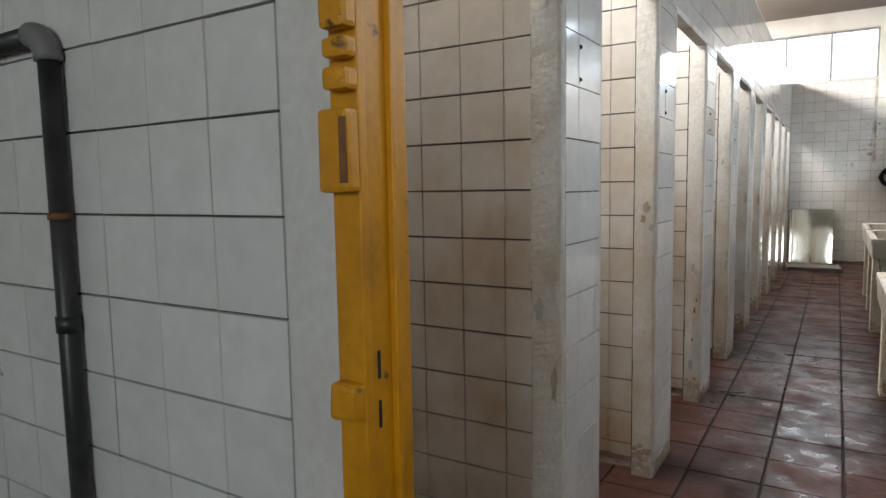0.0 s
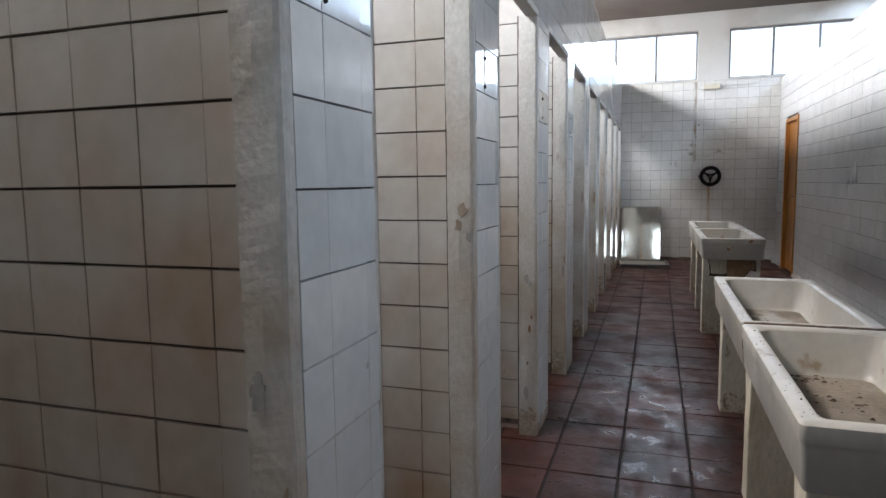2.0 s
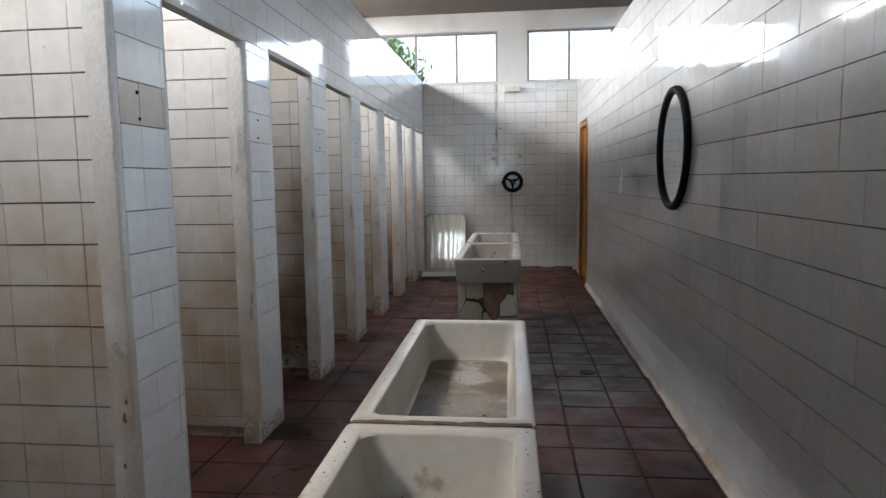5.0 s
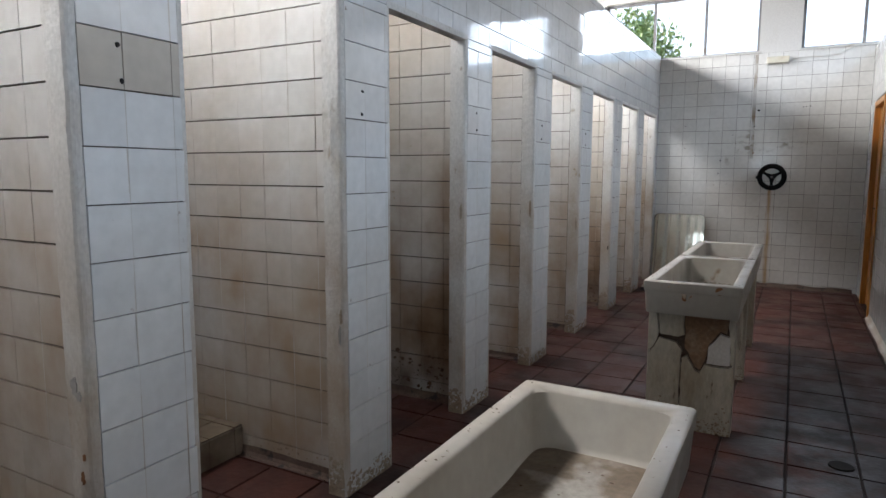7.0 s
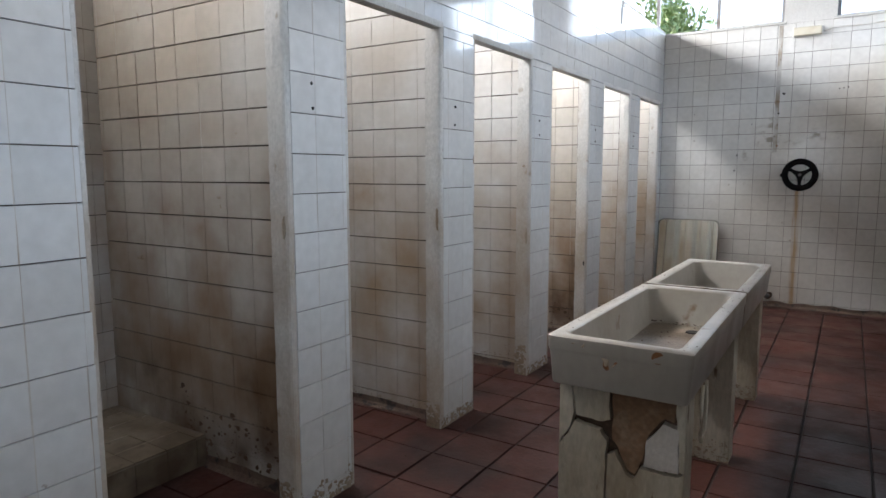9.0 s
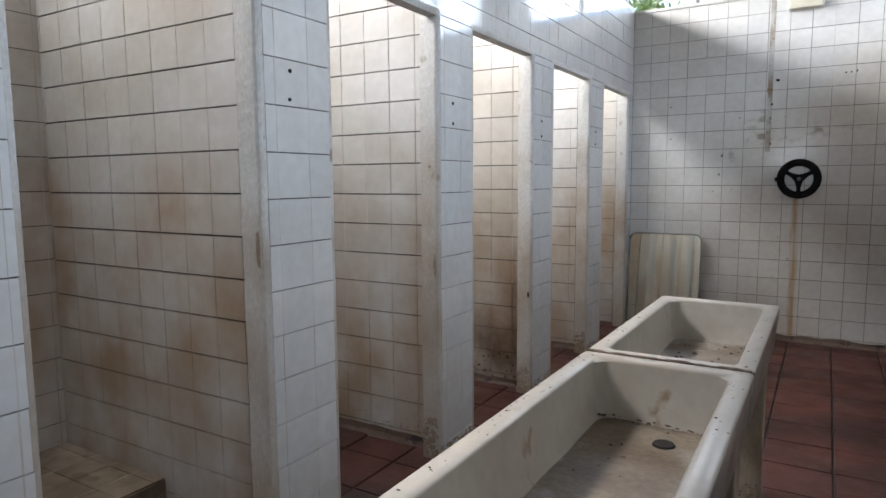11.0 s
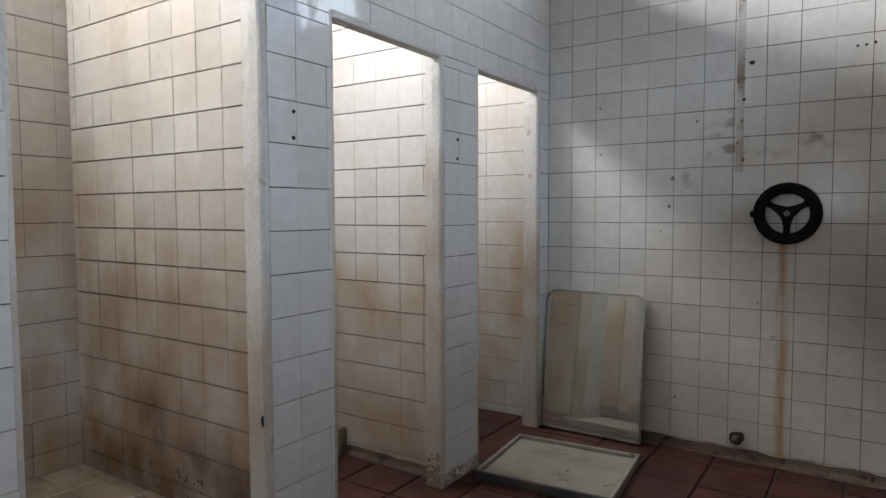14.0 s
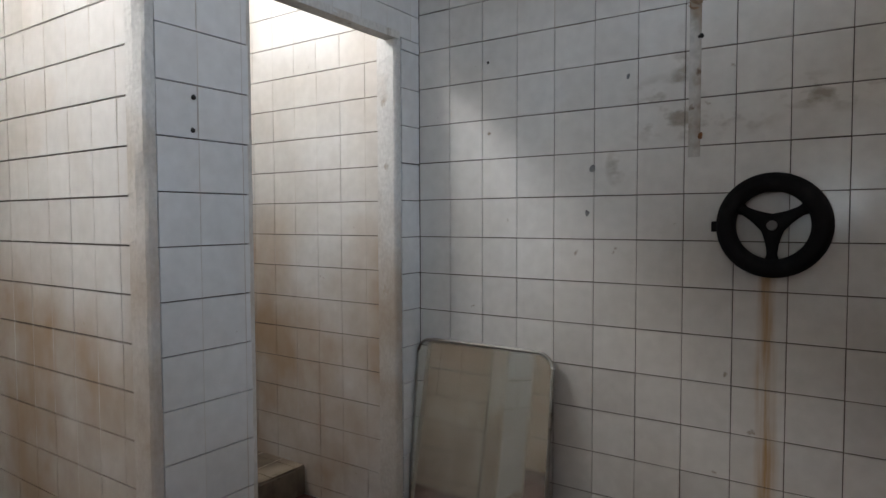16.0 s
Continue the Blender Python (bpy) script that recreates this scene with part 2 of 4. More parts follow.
M_FLOOR_J = material("red_quarry_tiles", (0.076, 0.026, 0.019), 0.42, tint=(0.030, 0.015, 0.013), tint_scale=2.2, tint_lo=0.45, tint_hi=0.68, grain=0.3, grain_scale=40,
                     bump=0.35, bump_scale=45, vary=0.25, island=True)


def wet(m):
    """Water standing in puddles with ragged rims: darker tile, a smooth film, and a dark soaked patch round the drain."""
    N, L = m.node_tree.nodes, m.node_tree.links
    b = N["Principled BSDF"]
    geo = N.new("ShaderNodeNewGeometry")
    xyz = N.new("ShaderNodeSeparateXYZ")
    L.new(geo.outputs["Position"], xyz.inputs[0])

    def calc(op, a, c=0.0, clamp=False):
        n = N.new("ShaderNodeMath")
        n.operation, n.use_clamp = op, clamp
        for k, v in enumerate((a, c)):
            if isinstance(v, float):
                n.inputs[k].default_value = v
            else:
                L.new(v, n.inputs[k])
        return n.outputs[0]

    def cloud(scale, lo, hi):
        n = N.new("ShaderNodeTexNoise")
        n.inputs["Scale"].default_value, n.inputs["Detail"].default_value, n.inputs["Roughness"].default_value = scale, 7, 0.62
        L.new(geo.outputs["Position"], n.inputs["Vector"])
        r = N.new("ShaderNodeMapRange")
        r.inputs[1].default_value, r.inputs[2].default_value = lo, hi
        L.new(n.outputs[0], r.inputs[0])
        return r.outputs[0]

    def pool(cx, cy, rx, ry):
        dx, dy = calc("DIVIDE", calc("SUBTRACT", xyz.outputs[0], cx), rx), calc("DIVIDE", calc("SUBTRACT", xyz.outputs[1], cy), ry)
        return calc("SUBTRACT", 1.0, calc("ADD", calc("MULTIPLY", dx, dx), calc("MULTIPLY", dy, dy)), True)

    aisle = calc("MULTIPLY", pool(-0.22, 3.6, 0.62, 1.9), 1.6, True)
    soaked = calc("MULTIPLY", pool(1.0, 5.65, 0.62, 0.85), 1.5, True)
    film = calc("MAXIMUM", calc("MULTIPLY", aisle, cloud(8.0, 0.36, 0.64)), calc("MULTIPLY", soaked, calc("MULTIPLY", cloud(6.0, 0.42, 0.62), 0.55)))
    dark = calc("MAXIMUM", calc("MULTIPLY", soaked, cloud(3.0, 0.40, 0.54)), calc("MULTIPLY", aisle, calc("MULTIPLY", cloud(4.3, 0.50, 0.60), 0.55)))
    x = N.new("ShaderNodeMix")
    x.data_type = "RGBA"
    L.new(b.inputs["Base Color"].links[0].from_socket, x.inputs[6])
    x.inputs[7].default_value = (0.012, 0.009, 0.009, 1)
    L.new(calc("MULTIPLY", dark, 0.85), x.inputs[0])
    L.new(x.outputs[2], b.inputs["Base Color"])
    dry = calc("ADD", calc("MULTIPLY", cloud(3.7, 0.42, 0.62), 0.24), 0.42)
    L.new(calc("SUBTRACT", dry, calc("MULTIPLY", film, 0.24), True), b.inputs["Roughness"])
    b.inputs["Specular IOR Level"].default_value = 0.27


for m in (M_FLOOR, M_FLOOR_J):
    wet(m)
M_FGROUT = material("dark_floor_grout", (0.022, 0.015, 0.013), 0.8, bump=0.3)
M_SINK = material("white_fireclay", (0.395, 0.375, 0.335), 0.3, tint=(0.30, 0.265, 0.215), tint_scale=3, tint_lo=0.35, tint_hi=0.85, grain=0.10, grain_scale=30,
                  bump=0.10, bump_scale=20, rough_vary=0.15, stretch=(1, 1, 0.8), spots=(0.22, 0.16, 0.105), spot_scale=8, spot_lo=0.655)
M_BASIN = material("silted_basin", (0.22, 0.18, 0.135), 0.55, tint=(0.13, 0.095, 0.065), tint_scale=6, tint_lo=0.4, tint_hi=0.65, grain=0.3, grain_scale=50, bump=0.5,
                   spots=(0.30, 0.28, 0.25), spot_scale=4, spot_lo=0.56)
M_PED = material("cracked_painted_render", (0.52, 0.48, 0.385), 0.6, tint=(0.40, 0.34, 0.24), tint_scale=5, tint_lo=0.45, tint_hi=0.7, grain=0.25, grain_scale=60,
                 bump=0.5, bump_scale=40, stretch=(1.3, 1.3, 0.45), spots=(0.15, 0.10, 0.058), spot_scale=13, spot_lo=0.625)
M_BRICK = material("bare_clay_brick", (0.25, 0.15, 0.085), 0.9, tint=(0.36, 0.27, 0.185), tint_scale=14, grain=0.3, bump=0.9)
M_YELLOW = material("chipped_yellow_paint", (0.62, 0.27, 0.006), 0.42, tint=(0.40, 0.165, 0.006), tint_scale=9, tint_lo=0.5, tint_hi=0.75, grain=0.15, bump=0.3,
                    bump_scale=30, spots=(0.10, 0.05, 0.02), spot_scale=22, spot_lo=0.67)
M_ORANGE = material("orange_varnished_wood", (0.48, 0.20, 0.035), 0.35, tint=(0.33, 0.13, 0.02), tint_scale=5, stretch=(8, 8, 0.6), grain=0.3, grain_scale=14)
M_BLACK = material("black_plastic", (0.007, 0.007, 0.008), 0.6, tint=(0.016, 0.016, 0.017), tint_scale=12, bump=0.2)
M_BLACK.node_tree.nodes["Principled BSDF"].inputs["Specular IOR Level"].default_value = 0.12
M_PIPE = material("black_drain_pipe", (0.018, 0.018, 0.02), 0.4, tint=(0.05, 0.05, 0.05), tint_scale=9, bump=0.2)
M_GREY = material("grey_plastic", (0.16, 0.16, 0.16), 0.45, tint=(0.10, 0.10, 0.10), tint_scale=8, bump=0.2)
M_STEEL = material("dark_steel_and_rail_shade", (0.06, 0.06, 0.065), 0.5, tint=(0.12, 0.09, 0.07), tint_scale=8, bump=0.2)
# window steel, its colour paled to imitate glare over the mullions
M_WFRAME = material("glare_paled_steel", (0.20, 0.20, 0.205), 0.5, tint=(0.13, 0.10, 0.08), tint_scale=8, bump=0.2)
M_SMUDGE = material("greasy_smudge", (0.40, 0.395, 0.38), 0.35, tint=(0.55, 0.545, 0.53), tint_scale=14, tint_lo=0.4, tint_hi=0.7, grain=0.15)
M_DARK = material("dark_hole", (0.01, 0.009, 0.008), 0.9, tint=(0.02, 0.015, 0.012), tint_scale=30)
M_RUST = material("rust", (0.20, 0.085, 0.03), 0.8, tint=(0.10, 0.05, 0.025), tint_scale=20, bump=0.5)
M_CREAM = material("yellowed_plastic", (0.62, 0.58, 0.47), 0.4, tint=(0.52, 0.46, 0.34), tint_scale=12)
M_DEBRIS_SHADE = material("leaf_grit_and_crack_shade", (0.07, 0.045, 0.03), 0.9, tint=(0.13, 0.09, 0.06), tint_scale=30, bump=0.5)
M_FRAME = material("white_enamel", (0.68, 0.67, 0.64), 0.35, tint=(0.5, 0.46, 0.4), tint_scale=8, spots=(0.2, 0.12, 0.07), spot_scale=14, spot_lo=0.68)
M_SILT = material("dirty_red_mortar", (0.10, 0.06, 0.045), 0.85, tint=(0.145, 0.105, 0.075), tint_scale=7, tint_lo=0.45, tint_hi=0.7, grain=0.3, grain_scale=60, bump=0.7, spots=(0.03, 0.022, 0.018), spot_scale=16, spot_lo=0.58)
M_CRUST = material("rusty_dirt", (0.33, 0.24, 0.165), 0.9, tint=(0.43, 0.36, 0.28), tint_scale=8, tint_lo=0.35, tint_hi=0.65, grain=0.25, grain_scale=90, vary=0.25, island=True)
M_CRUST_D = material("dark_rusty_dirt", (0.105, 0.06, 0.034), 0.9, tint=(0.17, 0.105, 0.06), tint_scale=8, tint_lo=0.35, tint_hi=0.65, grain=0.25, grain_scale=90, vary=0.3, island=True)
M_EDGE = material("tarnished_trim", (0.34, 0.33, 0.295), 0.4, metal=0.3, tint=(0.25, 0.21, 0.16), tint_scale=9, grain=0.2, spots=(0.10, 0.07, 0.05), spot_scale=12, spot_lo=0.64)
M_BOARD = material("soiled_white_board", (0.27, 0.25, 0.21), 0.5, tint=(0.17, 0.145, 0.11), tint_scale=6, grain=0.15, spots=(0.08, 0.06, 0.05), spot_scale=9, spot_lo=0.64)
M_LEAF = material("green_leaf", (0.26, 0.38, 0.15), 0.6, tint=(0.36, 0.44, 0.20), tint_scale=3, vary=0.4, island=True)
M_BARK = material("bark", (0.12, 0.09, 0.065), 0.9, tint=(0.2, 0.16, 0.12), tint_scale=10, bump=0.8)
M_GROUND = material("dry_ground", (0.22, 0.18, 0.13), 0.95, tint=(0.12, 0.13, 0.06), tint_scale=0.6, grain=0.3, bump=0.4)
M_CONC = material("grey_concrete", (0.36, 0.34, 0.31), 0.85, tint=(0.25, 0.23, 0.21), tint_scale=2, grain=0.2, bump=0.3)


def mirror_material(name, colour, rough, metal=1.0):
    m = bpy.data.materials.new(name)
    m.use_nodes = True
    N, L = m.node_tree.nodes, m.node_tree.links
    b = N["Principled BSDF"]
    b.inputs["Metallic"].default_value = metal
    b.inputs["Base Color"].default_value = (*colour, 1)
    n = N.new("ShaderNodeTexNoise")
    n.inputs["Scale"].default_value, n.inputs["Detail"].default_value = 5, 6
    g = N.new("ShaderNodeNewGeometry")
    L.new(g.outputs["Position"], n.inputs["Vector"])
    r = N.new("ShaderNodeMapRange")
    r.inputs[1].default_value, r.inputs[2].default_value = 0.4, 0.75
    r.inputs[3].default_value, r.inputs[4].default_value = rough, rough + 0.08
    L.new(n.outputs[0], r.inputs[0])
    L.new(r.outputs[0], b.inputs["Roughness"])
    return m


M_MIRROR = mirror_material("dusty_mirror", (0.78, 0.77, 0.69), 0.03, 0.8)
M_MIRROR2 = mirror_material("clean_mirror", (0.80, 0.82, 0.82), 0.02)


# ---- mesh helpers ----
def link_mesh(name, bm, mat, smooth=False):
    me = bpy.data.meshes.new(name)
    bm.normal_update()
    bm.to_mesh(me)
    bm.free()
    if smooth:
        me.shade_smooth()
    for x in (mat if isinstance(mat, (list, tuple)) else (mat,)):
        me.materials.append(x)
    return new(name, me)


def part(name, bm, mat, parent, label="", smooth=False):
    ob = link_mesh(name, bm, mat, smooth)
    ob.parent = parent
    if label:
        tagged(ob, label)
    return ob


def thing(name, label, category, at=(0, 0, 0), rz=0, group=""):
    ob = new(name)
    ob.matrix_world = pose(*at, 0, 0, rz)
    return tagged(ob, label, category, group)


def box(bm, x0, x1, y0, y1, z0, z1, bevel=0.0, seg=2):
    r = bmesh.ops.create_cube(bm, size=1, matrix=Matrix.LocRotScale(((x0 + x1) / 2, (y0 + y1) / 2, (z0 + z1) / 2), None, (x1 - x0, y1 - y0, z1 - z0)))
    if bevel:
        edges = list({e for v in r["verts"] for e in v.link_edges})
        bmesh.ops.bevel(bm, geom=edges, offset=bevel, segments=seg, affect="EDGES", profile=0.6)
    return bm


def boxes(*rows, bevel=0.0):
    bm = bmesh.new()
    for r in rows:
        box(bm, *r, bevel=bevel)
    return bm


def tube(bm, pts, r, seg=14):
    """A round bar along points."""
    rings = []
    pts = [Vector(p) for p in pts]
    for i, p in enumerate(pts):
        d = (pts[min(i + 1, len(pts) - 1)] - pts[max(i - 1, 0)]).normalized()
        q = d.to_track_quat("Z", "Y")
        rings.append([bm.verts.new(p + q @ Vector((r * math.cos(a), r * math.sin(a), 0))) for a in [2 * math.pi * k / seg for k in range(seg)]])
    for a, b in zip(rings, rings[1:]):
        for k in range(seg):
            bm.faces.new((a[k], a[(k + 1) % seg], b[(k + 1) % seg], b[k]))
    bm.faces.new(rings[0][::-1])
    bm.faces.new(rings[-1])
    return bm


def roughen(bm, amount, scale):
    for v in bm.verts:
        v.co += Vector(noise.noise_vector(v.co * scale)) * amount
    return bm


def structure(name, bm, mat, label, smooth=False):
    return tagged(link_mesh(name, bm, mat, smooth), label, name.split("_")[0], kind="structure")


# ---- wall tiles ----
TILE_MESHES = {}


def tile_shape(w, h, d=0.008, e=0.0010):
    """Corners and faces of one pillow-edged tile, lower left corner at 0, facing -y."""
    vs = [(0, 0, 0), (w, 0, 0), (w, 0, h), (0, 0, h), (e, -d, e), (w - e, -d, e), (w - e, -d, h - e), (e, -d, h - e)]
    fs = [(4, 5, 6, 7), (0, 1, 5, 4), (1, 2, 6, 5), (2, 3, 7, 6), (3, 0, 4, 7)]
    return vs, fs


def tile_mesh(w, h, mat):
    key = (round(w, 3), round(h, 3), mat.name)
    if key not in TILE_MESHES:
        me = bpy.data.meshes.new("tile")
        vs, fs = tile_shape(key[0], key[1])
        me.from_pydata(vs, [], fs)
        me.materials.append(mat)
        TILE_MESHES[key] = me
    return TILE_MESHES[key]


def steps(a, b, start, pitch=T):
    """Joint positions between a and b on a grid through start."""
    k0 = math.ceil((a - start) / pitch + 0.08)
    out = [a]
    x = start + k0 * pitch
    while x < b - 0.012:
        out.append(x)
        x += pitch
    return out + [b]


def lay(parent, place, us, vs, single, joined, near=None, skip=None, limit=300, rng=random.Random(7), fill=0.0, gu=0.0004, gv=0.0011, seed=0.0):
    """Tiles on the plane of `place` (x along, z up, facing -y) between the joints us and vs. Where near(u, v) holds each is an object, up to the limit; the rest is one mesh."""
    allv, allf, made = [], [], 0
    fv, ff = [], []
    for u0, u1 in zip(us, us[1:]):
        for v0, v1 in zip(vs, vs[1:]):
            uc, vc = (u0 + u1) / 2, (v0 + v1) / 2
            if skip and skip(uc, vc):
                continue
            w, h = u1 - u0 - 2 * gu, v1 - v0 - 2 * gv
            if w < 0.004 or h < 0.004:
                continue
            m = place @ Matrix.Translation((u0 + gu + rng.uniform(-3, 3) * 1e-4, rng.uniform(-6, 6) * 1e-4, v0 + gv + rng.uniform(-3, 3) * 1e-4))
            m = m @ Euler((rng.gauss(0, 0.0035), rng.gauss(0, 0.0014), rng.gauss(0, 0.0035))).to_matrix().to_4x4()
            if made < limit and (near is None or near(uc, vc)):
                ob = bpy.data.objects.new("tile", tile_mesh(w, h, single))
                scene.collection.objects.link(ob)
                ob.parent = parent
                ob.matrix_local = m
                made += 1
            else:
                p, f = tile_shape(w, h)
                n = len(allv)
                allv += [tuple(m @ Vector(q)) for q in p]
                allf += [tuple(n + k for k in q) for q in f]
            sealed = 0.5 + 0.55 * noise.noise(Vector((u1 * 4.3, vc * 0.9, seed))) - 0.16 * (vc - 1.2)
            if sealed < fill and u1 < us[-1] - 0.01:
                n = len(fv)
                q0, q1, r0, r1, dd = u1 - 0.0022, u1 + 0.0022, v0 + gv, v1 - gv, -B + 0.0003
                fv += [tuple(place @ Vector(q)) for q in ((q0, 0, r0), (q1, 0, r0), (q1, 0, r1), (q0, 0, r1), (q0, dd, r0), (q1, dd, r0), (q1, dd, r1), (q0, dd, r1))]
                ff += [tuple(n + k for k in q) for q in ((4, 5, 6, 7), (0, 1, 5, 4), (1, 2, 6, 5), (2, 3, 7, 6), (3, 0, 4, 7))]
    if ff:
        me = bpy.data.meshes.new("pointing")
        me.from_pydata(fv, [], ff)
        me.materials.append(M_POINT)
        ob = new("pointing", me)
        ob.parent = parent
        tagged(ob, kind="stuff")
    if allf:
        me = bpy.data.meshes.new("tiling")
        me.from_pydata(allv, [], allf)
        me.materials.append(joined)
        ob = new("tiling", me)
        ob.parent = parent
        tagged(ob, kind="stuff")


FACE_E = lambda x: pose(x, 0, 0, 0, 0, 90)        # faces +x, runs along +y
FACE_W = lambda x: pose(x, 0, 0, 0, 0, -90)       # faces -x, runs along -y
FACE_N = lambda y: pose(0, y, 0, 0, 0, 180)        # faces +y, runs along -x
FACE_S = lambda y: pose(0, y, 0)                  # faces -y, runs along +x
B = 0.008                                         # tile depth

# ---- structure ----
structure("ground", boxes((-900, 900, -900, 900, -0.35, -0.2)), M_GROUND, "dry bare ground outside the building")
structure("ceiling", boxes(
    (BX - 0.2, 2.30, -3.3, NY + 0.25, ROOF, ROOF + 0.15), (3.60, 5.4, -3.3, NY + 0.25, ROOF, ROOF + 0.15),
    (2.30, 3.60, -3.3, 0.4, ROOF, ROOF + 0.15), (2.30, 3.60, 10.65, NY + 0.25, ROOF, ROOF + 0.15)), M_CEIL, "dull brown painted flat ceiling")
floor = structure("floor", boxes((BX - 0.1, 5.3, -3.2, NY + 0.1, -0.2, -0.008)), M_FGROUT, "worn red quarry tile floor with dark joints and wet patches")

# north wall with its high window openings
W1, W2, SILL, HEAD = (-1.43, 0.37), (0.80, 2.60), 2.75, 3.48
wall_n = structure("wall_north", boxes(
    (BX - 0.2, 5.4, NY + B, NY + 0.25, -0.2, SILL), (BX - 0.2, 5.4, NY + B, NY + 0.25, HEAD, ROOF),
    (BX - 0.2, W1[0], NY + B, NY + 0.25, SILL, HEAD), (W1[1], W2[0], NY + B, NY + 0.25, SILL, HEAD), (W2[1], 5.4, NY + B, NY + 0.25, SILL, HEAD)),
    M_PAINT, "white tiled end wall below high windows")
wall_w = structure("wall_west", boxes(
    (BX - 0.2, BX - B, -3.3, NY, -0.2, 3.0), (BX - 0.2, BX - B, -3.3, NY, 3.66, ROOF), (BX - 0.2, BX - B, -3.3, 0.42, 3.0, 3.66), (BX - 0.2, BX - B, 4.5, 5.4, 3.0, 3.66),
    (BX - 0.2, BX - B, 10.6, NY, 3.0, 3.66)),
    M_PAINT, "white outer wall behind the showers with two high windows")
DY0, DY1 = 9.42, 10.24
wall_e = structure("wall_east", boxes(
    (EX + B, EX + 0.12, SY, DY0, 0, TOP_E), (EX + B, EX + 0.12, DY0, DY1, 2.06, TOP_E), (EX + B, EX + 0.12, DY1, NY + B, 0, TOP_E)),
    M_PLASTER, "white tiled partition wall with an orange door")
structure("wall_outer_east", boxes((5.2, 5.4, -3.3, NY, -0.2, ROOF)), M_PAINT, "white outer wall of the next room")
structure("wall_south", boxes((BX - 0.2, -0.2, -3.3, -3.1, -0.2, ROOF), (0.5, 5.4, -3.3, -3.1, -0.2, ROOF), (-0.2, 0.5, -3.3, -3.1, 2.3, ROOF), (-0.2, 0.5, -3.3, -3.1, -0.2, 1.4)),
          M_PAINT, "plain white wall of the entrance lobby")
structure("wall_lobby", boxes((EX + 0.002, EX + 0.12, -3.1, SY, -0.2, ROOF)), M_PAINT, "plain white side wall of the entrance lobby")
wall_s = structure("wall_entrance", boxes((BX, -0.668, SY + B, SY + 0.11, 0, TOP), (0.55, EX, SY + B, SY + 0.11, 0, TOP), (-0.668, 0.55, SY + B, SY + 0.11, 2.1, TOP)),
                   M_GROUT, "white tiled entrance wall with a plastered edge")

# shower front: piers and the band over the openings
wall_f = structure("wall_front", boxes((FX - 0.1, FX - B, SY + 0.11, 0.37, 0, LIN), *[(FX - 0.1, FX - B, c + 0.022, c + PW - 0.004, 0, LIN) for c in PIERS],
                                       (FX - 0.1, FX - B, 10.665, NY + B, 0, LIN)), M_GROUT, "white tiled shower piers with worn plaster edges")
band = structure("wall_lintel", boxes((FX - 0.055, FX - B, SY + 0.11, NY + B, LIN, TOP)), M_GROUT, "white glossy tiled band above the shower openings")
parts_w = []
for c in PIERS:
    back = c + PART[c][0]
    p = structure("wall_partition", boxes((BX, FX - 0.06, back + B, back + 0.1 - B, 0, TOP - 0.25)), M_GROUT, "stained cream tiled shower partition")
    parts_w.append((c, back, p))


def plaster_edge(parent, c, z0, z1, depth=0.09, front=0.028):
    """The rounded, chipped plaster corner of a pier."""
    prof = [(FX - depth, c + 0.012), (FX - depth, c), (FX - 0.05, c - 0.002), (FX - 0.012, c - 0.001), (FX - 0.003, c + 0.004), (FX, c + 0.012), (FX, c + front), (FX - 0.02, c + front)]
    bm = bmesh.new()
    n = 150
    rings = []
    for i in range(n + 1):
        z = z0 + (z1 - z0) * i / n
        ring = []
        for k, (x, y) in enumerate(prof):
            d = Vector(noise.noise_vector(Vector((x * 9, c * 3.1 + y * 9, z * 9)))) * 0.0018 + Vector(noise.noise_vector(Vector((x * 40, c * 7, z * 34)))) * 0.0018
            chip = max(0.0, noise.noise(Vector((c * 5.3, 1.7, z * 4.5))) - 0.3) * 0.02
            if k in (0, 7):
                d, chip = Vector((0, 0, 0)), 0
            ring.append(bm.verts.new((x + d.x - chip * (k in (3, 4, 5)), y + d.y + chip * (k in (3, 4, 5)), z)))
        rings.append(ring)
    for a, b in zip(rings, rings[1:]):
        for k in range(len(prof) - 1):
            bm.faces.new((a[k], a[k + 1], b[k + 1], b[k]))
    part("plaster_edge", bm, M_PLASTER, parent, "rough chipped plaster corner")


for c in PIERS:
    plaster_edge(wall_f, c, 0.0, LIN)
plaster_edge(wall_f, 10.655, 0, LIN, 0.095, 0.03)
ends = [0.37] + [c + PW for c in PIERS]
starts = PIERS + [10.655]
for a, b in zip(ends, starts):
    part("lintel_edge", roughen(boxes((FX - 0.056, FX + 0.001, a - 0.015, b + 0.03, LIN - 0.010, LIN + 0.022), bevel=0.004), 0.002, 12), M_PLASTER, wall_f, "plastered underside of the opening")
    part("jamb_edge", roughen(boxes((FX - 0.09, FX + 0.0005, a - 0.012, a + 0.004, 0, LIN), bevel=0.003), 0.0015, 10), M_PLASTER, wall_f)
part("coping", boxes((FX - 0.06, FX - 0.001, SY + 0.11, NY, TOP, TOP + 0.012), bevel=0.004), M_PLASTER, band)
part("coping", boxes((EX + 0.002, EX + 0.12, SY, NY, TOP_E, TOP_E + 0.012), bevel=0.004), M_PLASTER, wall_e)


